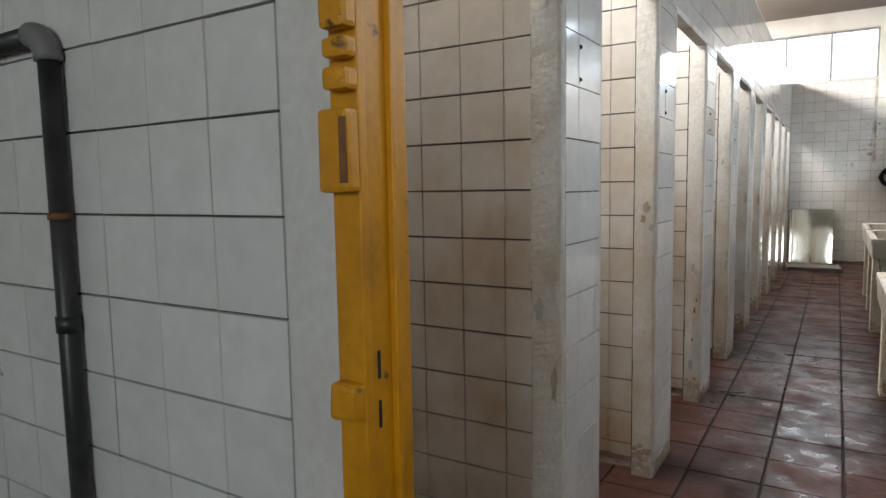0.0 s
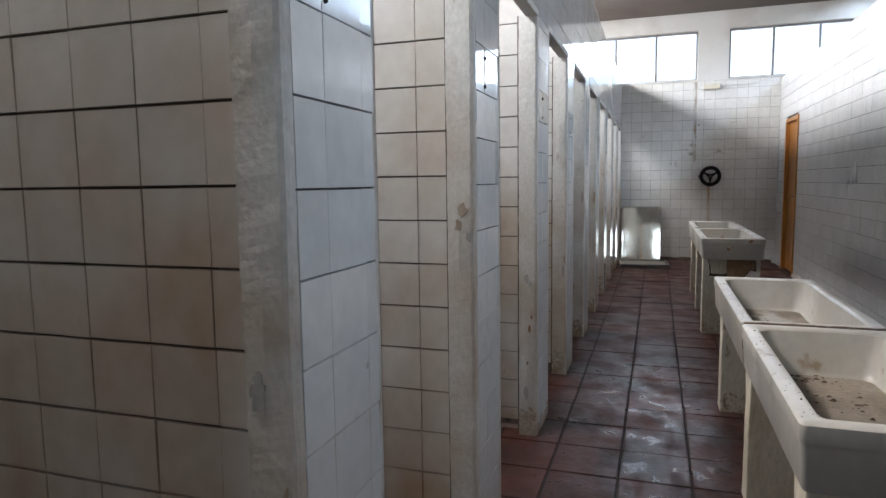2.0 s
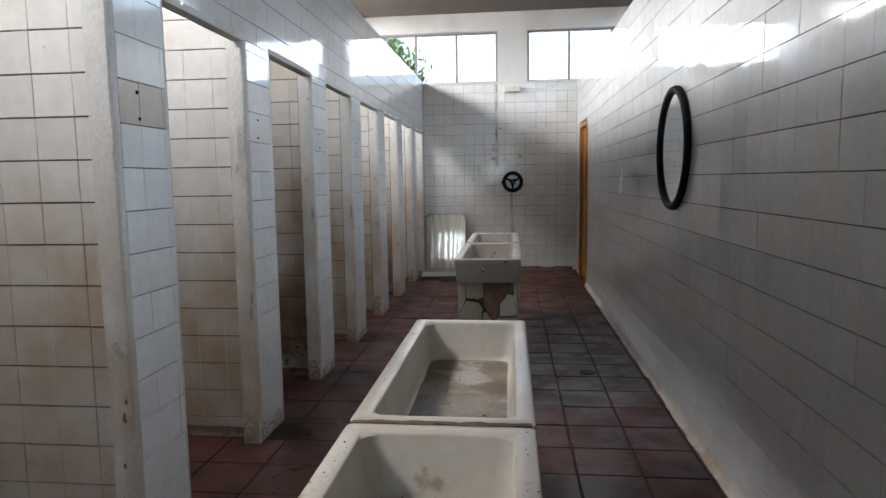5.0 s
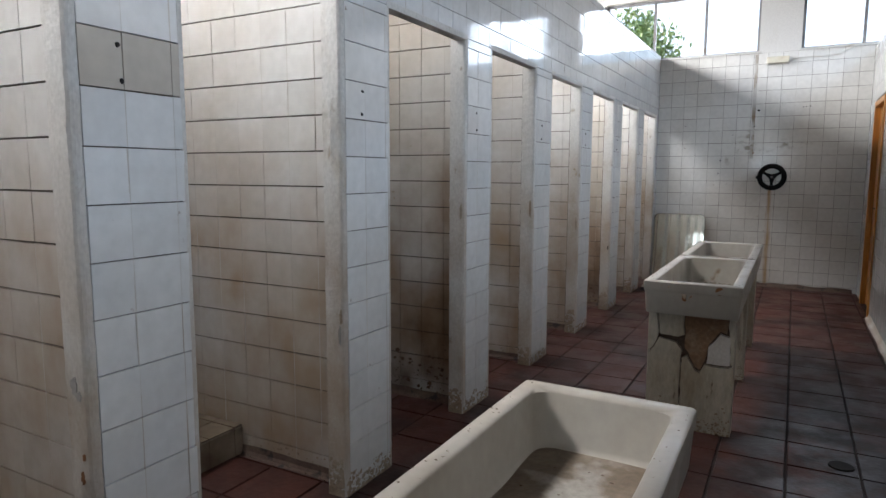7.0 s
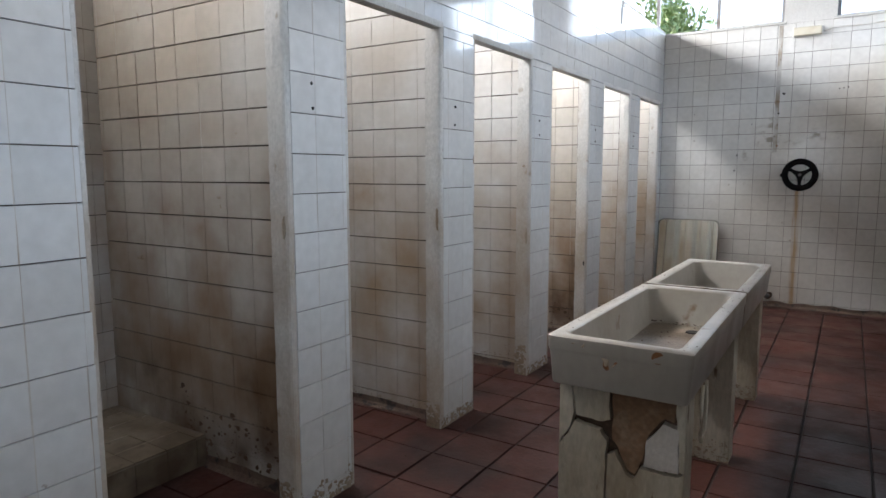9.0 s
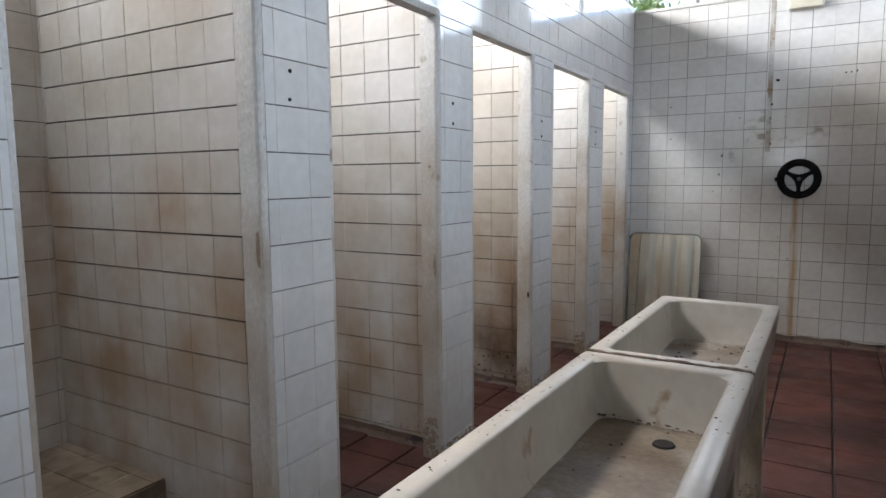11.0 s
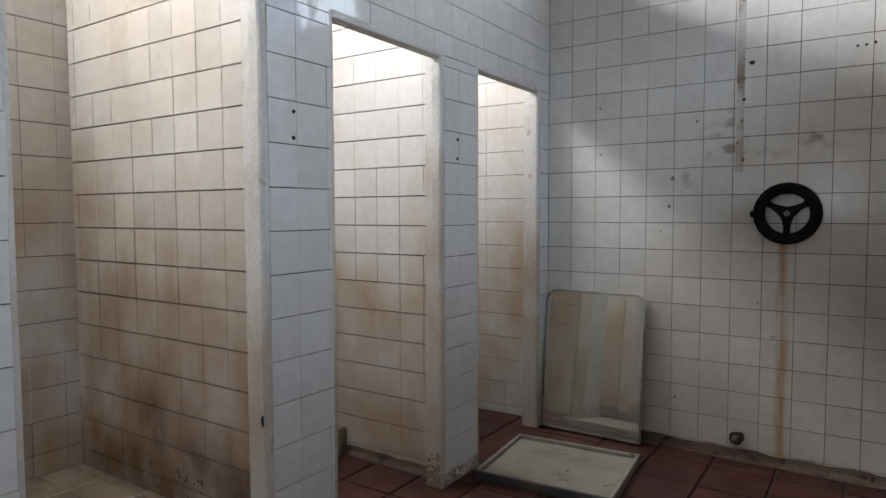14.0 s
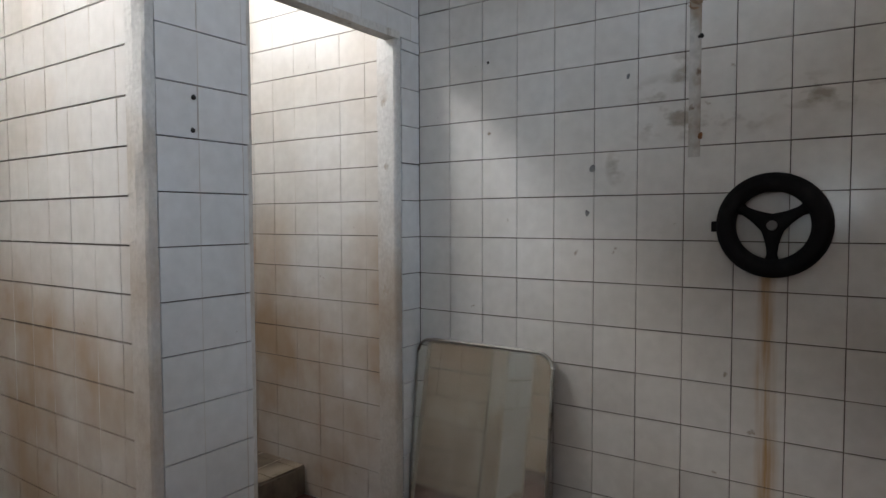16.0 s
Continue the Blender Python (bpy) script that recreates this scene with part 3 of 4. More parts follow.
# ---- doors and windows ----
def window(name, x0, x1, panes, label):
    w = tagged(new(name), label, "window", kind="structure")
    y = NY + 0.09
    f = 0.028
    part("window_frame", boxes((x0, x1, y, y + 0.04, SILL, SILL + f), (x0, x1, y, y + 0.04, HEAD - f, HEAD), (x0, x0 + f, y, y + 0.04, SILL + f, HEAD - f), (x1 - f, x1, y, y + 0.04, SILL + f, HEAD - f)), M_WFRAME, w)
    for k in range(1, panes):
        xm = x0 + (x1 - x0) * k / panes
        part("mullion", boxes((xm - 0.016, xm + 0.016, y - 0.004, y + 0.04, SILL + f, HEAD - f), bevel=0.003), M_WFRAME, w)
    part("window_sill", roughen(boxes((x0 - 0.02, x1 + 0.02, NY - 0.012, NY + 0.14, SILL - 0.02, SILL + 0.004), bevel=0.005), 0.002, 9), M_PLASTER, w)
    return w


window("window_1", *W1, 3, "high steel window with thin dark mullions")
window("window_2", *W2, 3, "high steel window with thin dark mullions")

door = tagged(new("door_1"), "closed orange varnished wooden door in a matching frame", "door", kind="structure")
for a, b in ((DY0, DY0 + 0.05), (DY1 - 0.05, DY1)):
    part("jamb", boxes((EX - 0.015, EX + 0.135, a, b, 0, 2.06), bevel=0.004), M_ORANGE, door)
leaf = part("door_leaf", boxes((EX + 0.035, EX + 0.075, DY0 + 0.05, DY1 - 0.05, 0.01, 2.01), bevel=0.003), M_ORANGE, door, "plain orange varnished leaf")
part("door_handle", tube(bmesh.new(), [(EX + 0.04, DY0 + 0.11, 1.02), (EX - 0.01, DY0 + 0.11, 1.02), (EX - 0.012, DY0 + 0.20, 1.02)], 0.008, 8), M_STEEL, leaf, "dark steel lever handle")
part("head", boxes((EX - 0.015, EX + 0.135, DY0 + 0.05, DY1 - 0.05, 2.01, 2.06), bevel=0.004), M_ORANGE, door)

# ---- tiles ----
rows_low = steps(0, LIN, ZJ)
rows_top = steps(LIN, TOP, ZJ)
rows_all = steps(0, TOP, ZJ)
for c in PIERS:
    odd = c == 3.30
    cols = [c + 0.03] + [c + PIER_JOINT[c] + k * T for k in (-1, 0, 1) if 0.05 < PIER_JOINT[c] + k * T < PW - 0.02] + [c + PW - 0.006]
    lay(wall_f, FACE_E(FX - B), cols, rows_low, M_TILE, M_TILE_J, skip=lambda u, v: odd and 1.55 < v < 1.70, fill=0.9, gu=0.0002, gv=0.0012, seed=c)
    if odd:
        lay(wall_f, FACE_E(FX - B), cols, [1.55, 1.698], M_BEIGE, M_BEIGE)
lay(wall_f, FACE_E(FX - B), [SY + 0.13, 0.318], rows_low, M_TILE, M_TILE_J)
part("plaster_edge", roughen(boxes((FX - 0.09, FX + 0.0015, 0.318, 0.3765, 0, LIN), bevel=0.005), 0.003, 16), M_PAINT, wall_f, "whitewashed plaster corner")
lay(wall_f, FACE_E(FX - B), [10.69, NY - 0.002], rows_low, M_TILE, M_TILE_J)
lay(band, FACE_E(FX - B), steps(SY + 0.11, NY - 0.002, 4.39), rows_top, M_TILE, M_TILE_J, near=lambda u, v: u > 3.6, fill=0.45, seed=2.0)
for c, back, p in parts_w:
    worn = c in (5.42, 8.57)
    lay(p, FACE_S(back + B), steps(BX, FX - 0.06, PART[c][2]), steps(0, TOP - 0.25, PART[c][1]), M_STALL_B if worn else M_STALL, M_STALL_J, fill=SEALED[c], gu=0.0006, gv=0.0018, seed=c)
for c, back, p in parts_w[-3:]:
    lay(p, FACE_N(back + 0.1 - B), steps(-FX + 0.097, -BX, 0.94), steps(0, TOP - 0.25, PART[c][1]), M_STALL, M_STALL_J, limit=0, fill=0.58, seed=c + 3)
lay(wall_n, FACE_S(NY + B), steps(BX, FX - 0.1, FX), steps(0, TOP - 0.05, 1.705, TN), M_STALL, M_STALL_J, limit=0, fill=0.5, seed=5.0)
lay(wall_n, FACE_S(NY + B), steps(FX, EX, FX - 0.001, TN), steps(0, SILL - 0.02, 1.705, TN), M_NORTH, M_NORTH_J, near=lambda u, v: v < 2.5, gu=0.0005, gv=0.0008, fill=0.12, seed=6.0)
lay(wall_w, FACE_E(BX - B), steps(0.3, NY, 1.2), steps(0, 2.8, 1.275), M_STALL, M_STALL_J, near=lambda u, v: 3.2 < u < 9.6 and v < 1.2, fill=0.6, seed=7.0)
lay(wall_e, FACE_W(EX + B), steps(-NY, -SY - 0.2, -4.0), steps(0, TOP_E, 1.353), M_TILE, M_TILE_J, near=lambda u, v: -9.3 < u < -5.0 and 0.6 < v < 2.2,
    skip=lambda u, v: DY0 < -u < DY1 and v < 2.1, fill=0.97, gu=0.0, seed=8.0)
part("grout_bed", boxes((BX, EX, NY + B - 0.004, NY + B + 0.002, 0, SILL - 0.02)), M_GROUT_N, wall_n)
part("grout_bed", boxes((EX + B - 0.004, EX + B + 0.002, SY + 0.2, DY0, 0, TOP_E), (EX + B - 0.004, EX + B + 0.002, DY1, NY, 0, TOP_E), (EX + B - 0.004, EX + B + 0.002, DY0, DY1, 2.07, TOP_E)), M_GROUT, wall_e)
part("grout_bed", boxes((BX - B - 0.002, BX - B + 0.004, 0.3, NY, 0, 2.8)), M_GROUT, wall_w)


def cove(parent, place, u0, u1, out, up, mat, label):
    """A hollow mortar fillet along the foot of a wall (x along, z up, facing -y)."""
    bm = bmesh.new()
    prof = [(0, up), (0.2 * out, 0.42 * up), (0.5 * out, 0.14 * up), (out, 0.0), (out, -0.006), (0, -0.006)]
    n = max(4, int((u1 - u0) / 0.04))
    rings = []
    for i in range(n + 1):
        u = u0 + (u1 - u0) * i / n
        k = 1 + 0.28 * noise.noise(Vector((u * 7, out * 50, u0)))
        rings.append([bm.verts.new(place @ Vector((u, -y * k, z * k if z > 0 else z))) for y, z in prof])
    for a, b in zip(rings, rings[1:]):
        for k in range(len(prof)):
            bm.faces.new((a[k], a[(k + 1) % len(prof)], b[(k + 1) % len(prof)], b[k]))
    bm.faces.new(rings[0])
    bm.faces.new(rings[-1][::-1])
    bmesh.ops.recalc_face_normals(bm, faces=bm.faces)
    part("cove", bm, mat, parent, label)


cove(wall_n, FACE_S(NY), FX + 0.02, EX - 0.04, 0.045, 0.05, M_SILT, "dirty red mortar fillet at the foot of the wall")
cove(wall_e, FACE_W(EX), -DY0, -SY - 0.2, 0.035, 0.05, M_PLASTER, "pale mortar fillet at the foot of the wall")
for c, back, p in parts_w:
    cove(p, FACE_S(back), -1.43, FX - 0.1, 0.03, 0.045, M_SILT, "dirty mortar fillet at the foot of the partition")
lay(wall_s, FACE_S(SY + B), steps(BX, -0.752, -0.752, 0.1475), steps(0, TOP, 0.0565, 0.1475), M_TILE, M_TILE_J, fill=0.9, seed=9.0, gv=0.0013)
part("plaster_edge", roughen(boxes((-0.75, -0.64, SY, SY + 0.05, 0, 2.1), bevel=0.006), 0.003, 14), M_PAINT, wall_s, "whitewashed rough plaster edge")

# floor tiles
FT = 0.295


def floor_tiles():
    e, made, rng = 0.003, 0, random.Random(3)
    me = {}
    allv, allf = [], []
    xs = [BX] + [-0.315 + FT * k for k in range(-6, 7)] + [EX]
    ys = [2.95 + FT * k for k in range(-19, 27)] + [NY]
    for x0, x1 in zip(xs, xs[1:]):
        for y0, y1 in zip(ys, ys[1:]):
            w, h = x1 - x0 - 0.009, y1 - y0 - 0.006
            if w < 0.02 or h < 0.02:
                continue
            d = 0.008
            vs = [(0, 0, -d), (w, 0, -d), (w, h, -d), (0, h, -d), (e, e, 0), (w - e, e, 0), (w - e, h - e, 0), (e, h - e, 0)]
            fs = [(4, 5, 6, 7), (0, 1, 5, 4), (1, 2, 6, 5), (2, 3, 7, 6), (3, 0, 4, 7)]
            m = Matrix.Translation((x0 + 0.0045, y0 + 0.003, rng.uniform(-8, 8) * 1e-4)) @ Euler((rng.gauss(0, 0.004), rng.gauss(0, 0.004), 0)).to_matrix().to_4x4()
            if made < 300 and -0.72 < x0 and 2.3 < y0 < 10.6:
                key = (round(w, 3), round(h, 3))
                if key not in me:
                    me[key] = bpy.data.meshes.new("floor_tile")
                    me[key].from_pydata(vs, [], fs)
                    me[key].materials.append(M_FLOOR)
                ob = new("floor_tile", me[key])
                ob.parent = floor
                ob.matrix_local = m
                made += 1
            else:
                n = len(allv)
                allv += [tuple(m @ Vector(q)) for q in vs]
                allf += [tuple(n + k for k in q) for q in fs]
    q = bpy.data.meshes.new("floor_tiling")
    q.from_pydata(allv, [], allf)
    q.materials.append(M_FLOOR_J)
    ob = new("floor_tiling", q)
    ob.parent = floor
    tagged(ob, kind="stuff")


# ---- things ----
def trough(at, length, label, height, w=0.47, drain=True):
    """A long fireclay washing trough; its own origin at the near left corner on the floor."""
    d, t = 0.17, 0.05
    ob = thing("washing_trough", label, "sink", at, group="washing troughs")
    bm = bmesh.new()

    def ring(inset, z, taper=0.0):
        r = 0.014 if inset < t else 0.045
        pts = []
        for cx, cy, a0 in ((w - inset - r, length - inset - r, 0), (inset + r, length - inset - r, 90), (inset + r, inset + r, 180), (w - inset - r, inset + r, 270)):
            for a in (0, 30, 60, 90):
                q = radians(a0 + a)
                pts.append(bm.verts.new((cx + r * math.cos(q), cy + r * math.sin(q), z)))
        return pts
    prof = [(0.03, height - d), (0.016, height - d), (0.012, height - d + 0.006), (0.005, height - 0.06), (0.002, height - 0.05), (0.0, height - 0.045), (0.0, height - 0.005), (0.005, height),
            (t - 0.012, height), (t - 0.002, height - 0.003), (t + 0.003, height - 0.01), (t + 0.016, height - 0.15), (t + 0.03, height - 0.168), (t + 0.06, height - 0.172)]
    d = 0.208
    rings = [ring(*p) for p in prof]
    n = len(rings[0])
    for a, b in zip(rings, rings[1:]):
        for k in range(n):
            bm.faces.new((a[k], a[(k + 1) % n], b[(k + 1) % n], b[k]))
    bm.faces.new(rings[-1])
    bm.faces.new(rings[0][::-1])
    for v in bm.verts:
        v.co += Vector(noise.noise_vector(v.co * 5 + Vector(at))) * 0.0025
    body = part("basin", bm, M_SINK, ob)
    body.data.shade_smooth()
    body.data.set_sharp_from_angle(angle=radians(40))
    bm = bmesh.new()
    bmesh.ops.create_grid(bm, x_segments=20, y_segments=40, size=0.5, matrix=Matrix.LocRotScale((w / 2, length / 2, height - 0.1665), None, (w - 2 * t - 0.05, length - 2 * t - 0.05, 1)))
    for v in bm.verts:
        v.co.z += noise.noise(v.co * 7 + Vector(at)) * 0.003
    part("silt", bm, M_BASIN, ob, "brown dried silt on the basin floor", smooth=True)
    if drain:
        bm = bmesh.new()
        bmesh.ops.create_cone(bm, cap_ends=True, segments=16, radius1=0.02, radius2=0.02, depth=0.006, matrix=pose(w * 0.78, 0.003, height - 0.028, 90))
        part("overflow", bm, M_RUST, ob, "dirty overflow hole")
        for u, z, rx, rz, mat in ((0.46, 0.05, 0.026, 0.03, M_CRUST), (0.43, 0.075, 0.012, 0.02, M_RUST), (0.49, 0.058, 0.010, 0.016, M_RUST), (0.22, 0.02, 0.03, 0.006, M_CRUST)):
            bm = bmesh.new()
            bmesh.ops.create_icosphere(bm, subdivisions=3, radius=1, matrix=Matrix.LocRotScale((w * u, 0.003 + z * 0.06, height - z), None, (rx, 0.003, rz)))
            part("scar", roughen(bm, rx * 0.45, 55), mat, ob, "rusty brown scar on the apron")
        bm = bmesh.new()
        bmesh.ops.create_cone(bm, cap_ends=True, segments=20, radius1=0.03, radius2=0.026, depth=0.006, matrix=Matrix.Translation((w * 0.6, length - 0.2, height - d + 0.043)))
        part("drain", bm, M_DARK, ob, "dark rusty drain hole")
    return ob


def pedestal(at, w, h, label, thick=0.12, broken=False):
    ob = thing("trough_pedestal", label, "pedestal", at, group="trough pedestals")
    bm = bmesh.new()
    f = 0.03 if broken else 0.0
    box(bm, 0, w, f, thick, 0, h, bevel=0.006)
    bmesh.ops.subdivide_edges(bm, edges=[e for e in bm.edges if e.calc_length() > 0.2], cuts=12, use_grid_fill=True)
    roughen(bm, 0.003, 9)
    # broken: the core's dark colour stands in for shade in the cracks
    part("body", bm, M_DEBRIS_SHADE if broken else M_PED, ob)
    if not broken:
        return ob
    plates = (((0, 1), (0.08, 1), (0.115, 0.82), (0.095, 0.74), (0, 0.64)), ((0.10, 1), (0.42, 0.985), (0.42, 0.82), (0.36, 0.80), (0.135, 0.81)),
              ((0, 0.62), (0.07, 0.69), (0.12, 0.77), (0.34, 0.745), (0.395, 0.70), (0.385, 0), (0, 0)),
              ((0.405, 0), (0.41, 0.62), (0.47, 0.64), (0.56, 0.53), (0.62, 0.51), (0.67, 0.58), (0.95, 0.575), (1, 0.6), (1, 0)),
              ((0.70, 0.60), (0.72, 0.74), (0.84, 0.85), (0.96, 0.83), (0.965, 0.60)), ((0.935, 1), (1, 1), (1, 0.61), (0.975, 0.61)),
              ((0.43, 0.985), (0.93, 0.985), (0.92, 0.86), (0.84, 0.87), (0.71, 0.76), (0.68, 0.62), (0.62, 0.53), (0.56, 0.55), (0.48, 0.66), (0.44, 0.70)))
    for n, poly in enumerate(plates):
        bm = bmesh.new()
        pts = []
        for (u0, v0), (u1, v1) in zip(poly, poly[1:] + poly[:1]):
            steps_n = max(2, int(math.hypot((u1 - u0) * w, (v1 - v0) * h) / 0.018))
            for i in range(steps_n):
                s = i / steps_n
                u, v = u0 + (u1 - u0) * s, v0 + (v1 - v0) * s
                edge = min(u, 1 - u, v) < 0.004 or v > 0.99
                j = Vector(noise.noise_vector(Vector((u * 14, v * 14, n)))) * (0 if edge else 0.006)
                pts.append((u * w + j.x, v * h + j.z))
        front = [bm.verts.new((x, 0.001 + (0.014 if n == 6 else 0) + noise.noise(Vector((x * 12, z * 12, n))) * 0.003, z)) for x, z in pts]
        back = [bm.verts.new((x, 0.034, z)) for x, z in pts]
        bm.faces.new(front)
        for k in range(len(pts)):
            bm.faces.new((front[k], back[k], back[(k + 1) % len(pts)], front[(k + 1) % len(pts)]))
        bmesh.ops.recalc_face_normals(bm, faces=bm.faces)
        if n == 6:
            part("bare_brick", bm, M_BRICK, ob, "bare orange brick behind the fallen render")
        else:
            part("render_plate", bm, M_PLASTER if n == 4 else M_PED, ob, "flaking cream render")
    for x0, x1 in ((-0.004, 0.002), (w - 0.002, w + 0.004)):
        part("side_render", roughen(boxes((x0, x1, 0.002, thick, 0, h - 0.01), bevel=0.002), 0.002, 11), M_PED, ob)
    return ob


rA, rB = 0.71, 0.79
XA, XB = 0.135, 0.165
trough((XA, 1.83, 0), 1.065, "white fireclay washing trough with chipped rim and dry silt", rA, 0.495, False)
trough((XA, 2.91, 0), 1.24, "white fireclay washing trough beside the shower aisle", rA, 0.495, False)
trough((XB, 5.73, 0), 1.165, "white fireclay washing trough on a cracked pedestal", rB)
trough((XB, 6.91, 0), 1.05, "white fireclay washing trough littered with dead leaves", rB, 0.47, False)
for y in (1.90, 2.84, 3.92):
    pedestal((XA + 0.03, y, 0), 0.435, rA - 0.17, "cream painted masonry pedestal under a washing trough")
for y in (6.82, 7.78):
    pedestal((XB + 0.03, y, 0), 0.41, rB - 0.17, "cream painted masonry pedestal under a washing trough")
pedestal((XB + 0.025, 5.80, 0), 0.415, rB - 0.17, "cracked cream pedestal with bare brick showing", broken=True)


def hand_wheel():
    ob = thing("hand_wheel", "black plastic three-spoked wheel mounted on the tiled wall", "wheel", (0.585, NY - 0.035, 1.305))
    bm = bmesh.new()
    prof = [(0.099, 0.0), (0.102, -0.022), (0.110, -0.03), (0.136, -0.032), (0.150, -0.024), (0.155, -0.004), (0.155, 0.022), (0.14, 0.032), (0.104, 0.026)]
    n = 64
    rings = [[bm.verts.new((r * math.cos(2 * math.pi * i / n), y, r * math.sin(2 * math.pi * i / n))) for r, y in prof] for i in range(n)]
    for i in range(n):
        a, b = rings[i], rings[(i + 1) % n]
        for k in range(len(prof)):
            bm.faces.new((a[k], a[(k + 1) % len(prof)], b[(k + 1) % len(prof)], b[k]))
    bmesh.ops.recalc_face_normals(bm, faces=bm.faces)
    part("rim", bm, M_BLACK, ob, smooth=True)
    for a in (150, 30, 270):
        bm = bmesh.new()
        rows = []
        for i in range(9):
            s = i / 8
            r = 0.0 + s * 0.114
            hw = 0.036 - 0.022 * math.sin(s * math.pi * 0.62) + (0.012 * max(0, s - 0.8) * 5)
            ca, sa = math.cos(radians(a)), math.sin(radians(a))
            rows.append([bm.verts.new((r * ca - o * hw * sa, y, r * sa + o * hw * ca)) for o, y in ((-1, -0.004), (-0.6, -0.014), (0.6, -0.014), (1, -0.004), (0.6, 0.006), (-0.6, 0.006))])
        for p, q in zip(rows, rows[1:]):
            for k in range(6):
                bm.faces.new((p[k], p[(k + 1) % 6], q[(k + 1) % 6], q[k]))
        bmesh.ops.recalc_face_normals(bm, faces=bm.faces)
        part("spoke", bm, M_BLACK, ob, smooth=True)
    bm = bmesh.new()
    bmesh.ops.create_cone(bm, cap_ends=True, segments=24, radius1=0.018, radius2=0.014, depth=0.05, matrix=pose(0.0, 0.005, 0, 90))
    part("hub", bm, M_GREY, ob)
    part("catch", boxes((-0.168, -0.148, -0.012, 0.02, -0.02, 0.012), bevel=0.004), M_BLACK, ob)


hand_wheel()


def rounded_panel(bm, w, h, t, r, y=0.0, lower=0.004):
    pts = []
    for cx, cz, a0, rr in ((w - r, h - r, 0, r), (r, h - r, 90, r), (lower, lower, 180, lower), (w - lower, lower, 270, lower)):
        for a in range(0, 91, 15):
            pts.append((cx + rr * math.cos(radians(a0 + a)), cz + rr * math.sin(radians(a0 + a))))
    f = [bm.verts.new((x, y - t, z)) for x, z in pts]
    b = [bm.verts.new((x, y, z)) for x, z in pts]
    bm.faces.new(f)
    bm.faces.new(b[::-1])
    for k in range(len(pts)):
        bm.faces.new((f[k], b[k], b[(k + 1) % len(pts)], f[(k + 1) % len(pts)]))
    bmesh.ops.recalc_face_normals(bm, faces=bm.faces)
    return pts


def leaning_mirror():
    w, h = 0.60, 0.83
    ob = new("wall_mirror")
    tagged(ob, "dusty mirror with rounded corners leaning on the wall", "mirror")
    ob.matrix_world = pose(-0.712, NY - 0.10, 0.012, -6.0)
    bm = bmesh.new()
    pts = rounded_panel(bm, w, h, 0.012, 0.06)
    part("backing", bm, M_FRAME, ob)
    bm = bmesh.new()
    rounded_panel(bm, w - 0.014, h - 0.014, 0.004, 0.054, -0.0125)
    bmesh.ops.translate(bm, verts=bm.verts, vec=(0.007, 0, 0.007))
    part("mirror_glass", bm, M_MIRROR, ob)
    bm = bmesh.new()
    loop = [(x, -0.014, z) for x, z in pts]
    tube(bm, loop + loop[:2], 0.0065, 8)
    part("frame", bm, M_EDGE, ob, "thin tarnished metal frame", smooth=True)


leaning_mirror()


def lying_panel():
    ob = thing("panel", "white framed panel lying face up on the floor", "panel", (-0.66, 9.80, 0.0), 5)
    part("board", boxes((0.02, 0.66, 0.02, 0.58, 0.008, 0.026), bevel=0.004), M_BOARD, ob)
    for r in ((0, 0.68, 0, 0.02, 0.0, 0.045), (0, 0.68, 0.58, 0.60, 0, 0.045), (0, 0.02, 0.02, 0.58, 0, 0.045), (0.66, 0.68, 0.02, 0.58, 0, 0.045)):
        # front rail coloured dark in place of the shadow under the near edge
        part("rail", boxes(r, bevel=0.005), M_STEEL if r[3] == 0.02 else M_EDGE, ob)


lying_panel()


def oval_mirror():
    ob = thing("oval_mirror", "oval mirror in a black frame hanging on white tiles", "mirror", (EX - 0.004, 5.12, 1.505))
    a, b = 0.325, 0.335
    bm = bmesh.new()
    n = 60
    prof = [(-0.03, 0.0), (-0.03, -0.018), (-0.015, -0.032), (0.01, -0.03), (0.018, -0.012), (0.018, 0.0)]
    rings = [[bm.verts.new((x, (a + o) * math.cos(2 * math.pi * i / n), (b + o) * math.sin(2 * math.pi * i / n))) for o, x in prof] for i in range(n)]
    for i in range(n):
        p, q = rings[i], rings[(i + 1) % n]
        for k in range(len(prof) - 1):
            bm.faces.new((p[k], p[k + 1], q[k + 1], q[k]))
    bmesh.ops.recalc_face_normals(bm, faces=bm.faces)
    part("frame", bm, M_BLACK, ob, smooth=True)
    bm = bmesh.new()
    f = [bm.verts.new((-0.012, (a - 0.02) * math.cos(2 * math.pi * i / n), (b - 0.02) * math.sin(2 * math.pi * i / n))) for i in range(n)]
    k = [bm.verts.new((-0.004, v.co.y, v.co.z)) for v in f]
    bm.faces.new(f[::-1])
    bm.faces.new(k)
    for i in range(n):
        bm.faces.new((f[i], f[(i + 1) % n], k[(i + 1) % n], k[i]))
    bmesh.ops.recalc_face_normals(bm, faces=bm.faces)
    part("mirror_glass", bm, M_MIRROR2, ob)


oval_mirror()

# emergency light on the north wall
ob = thing("emergency_light", "small yellowed emergency light box under the windows", "lamp", (0.46, NY - 0.06, 2.60))
part("housing", boxes((0, 0.23, 0.0, 0.06, 0, 0.075), bevel=0.012), M_CREAM, ob)
part("base_plate", boxes((-0.01, 0.24, 0.045, 0.062, -0.008, 0.083), bevel=0.004), M_FRAME, ob)

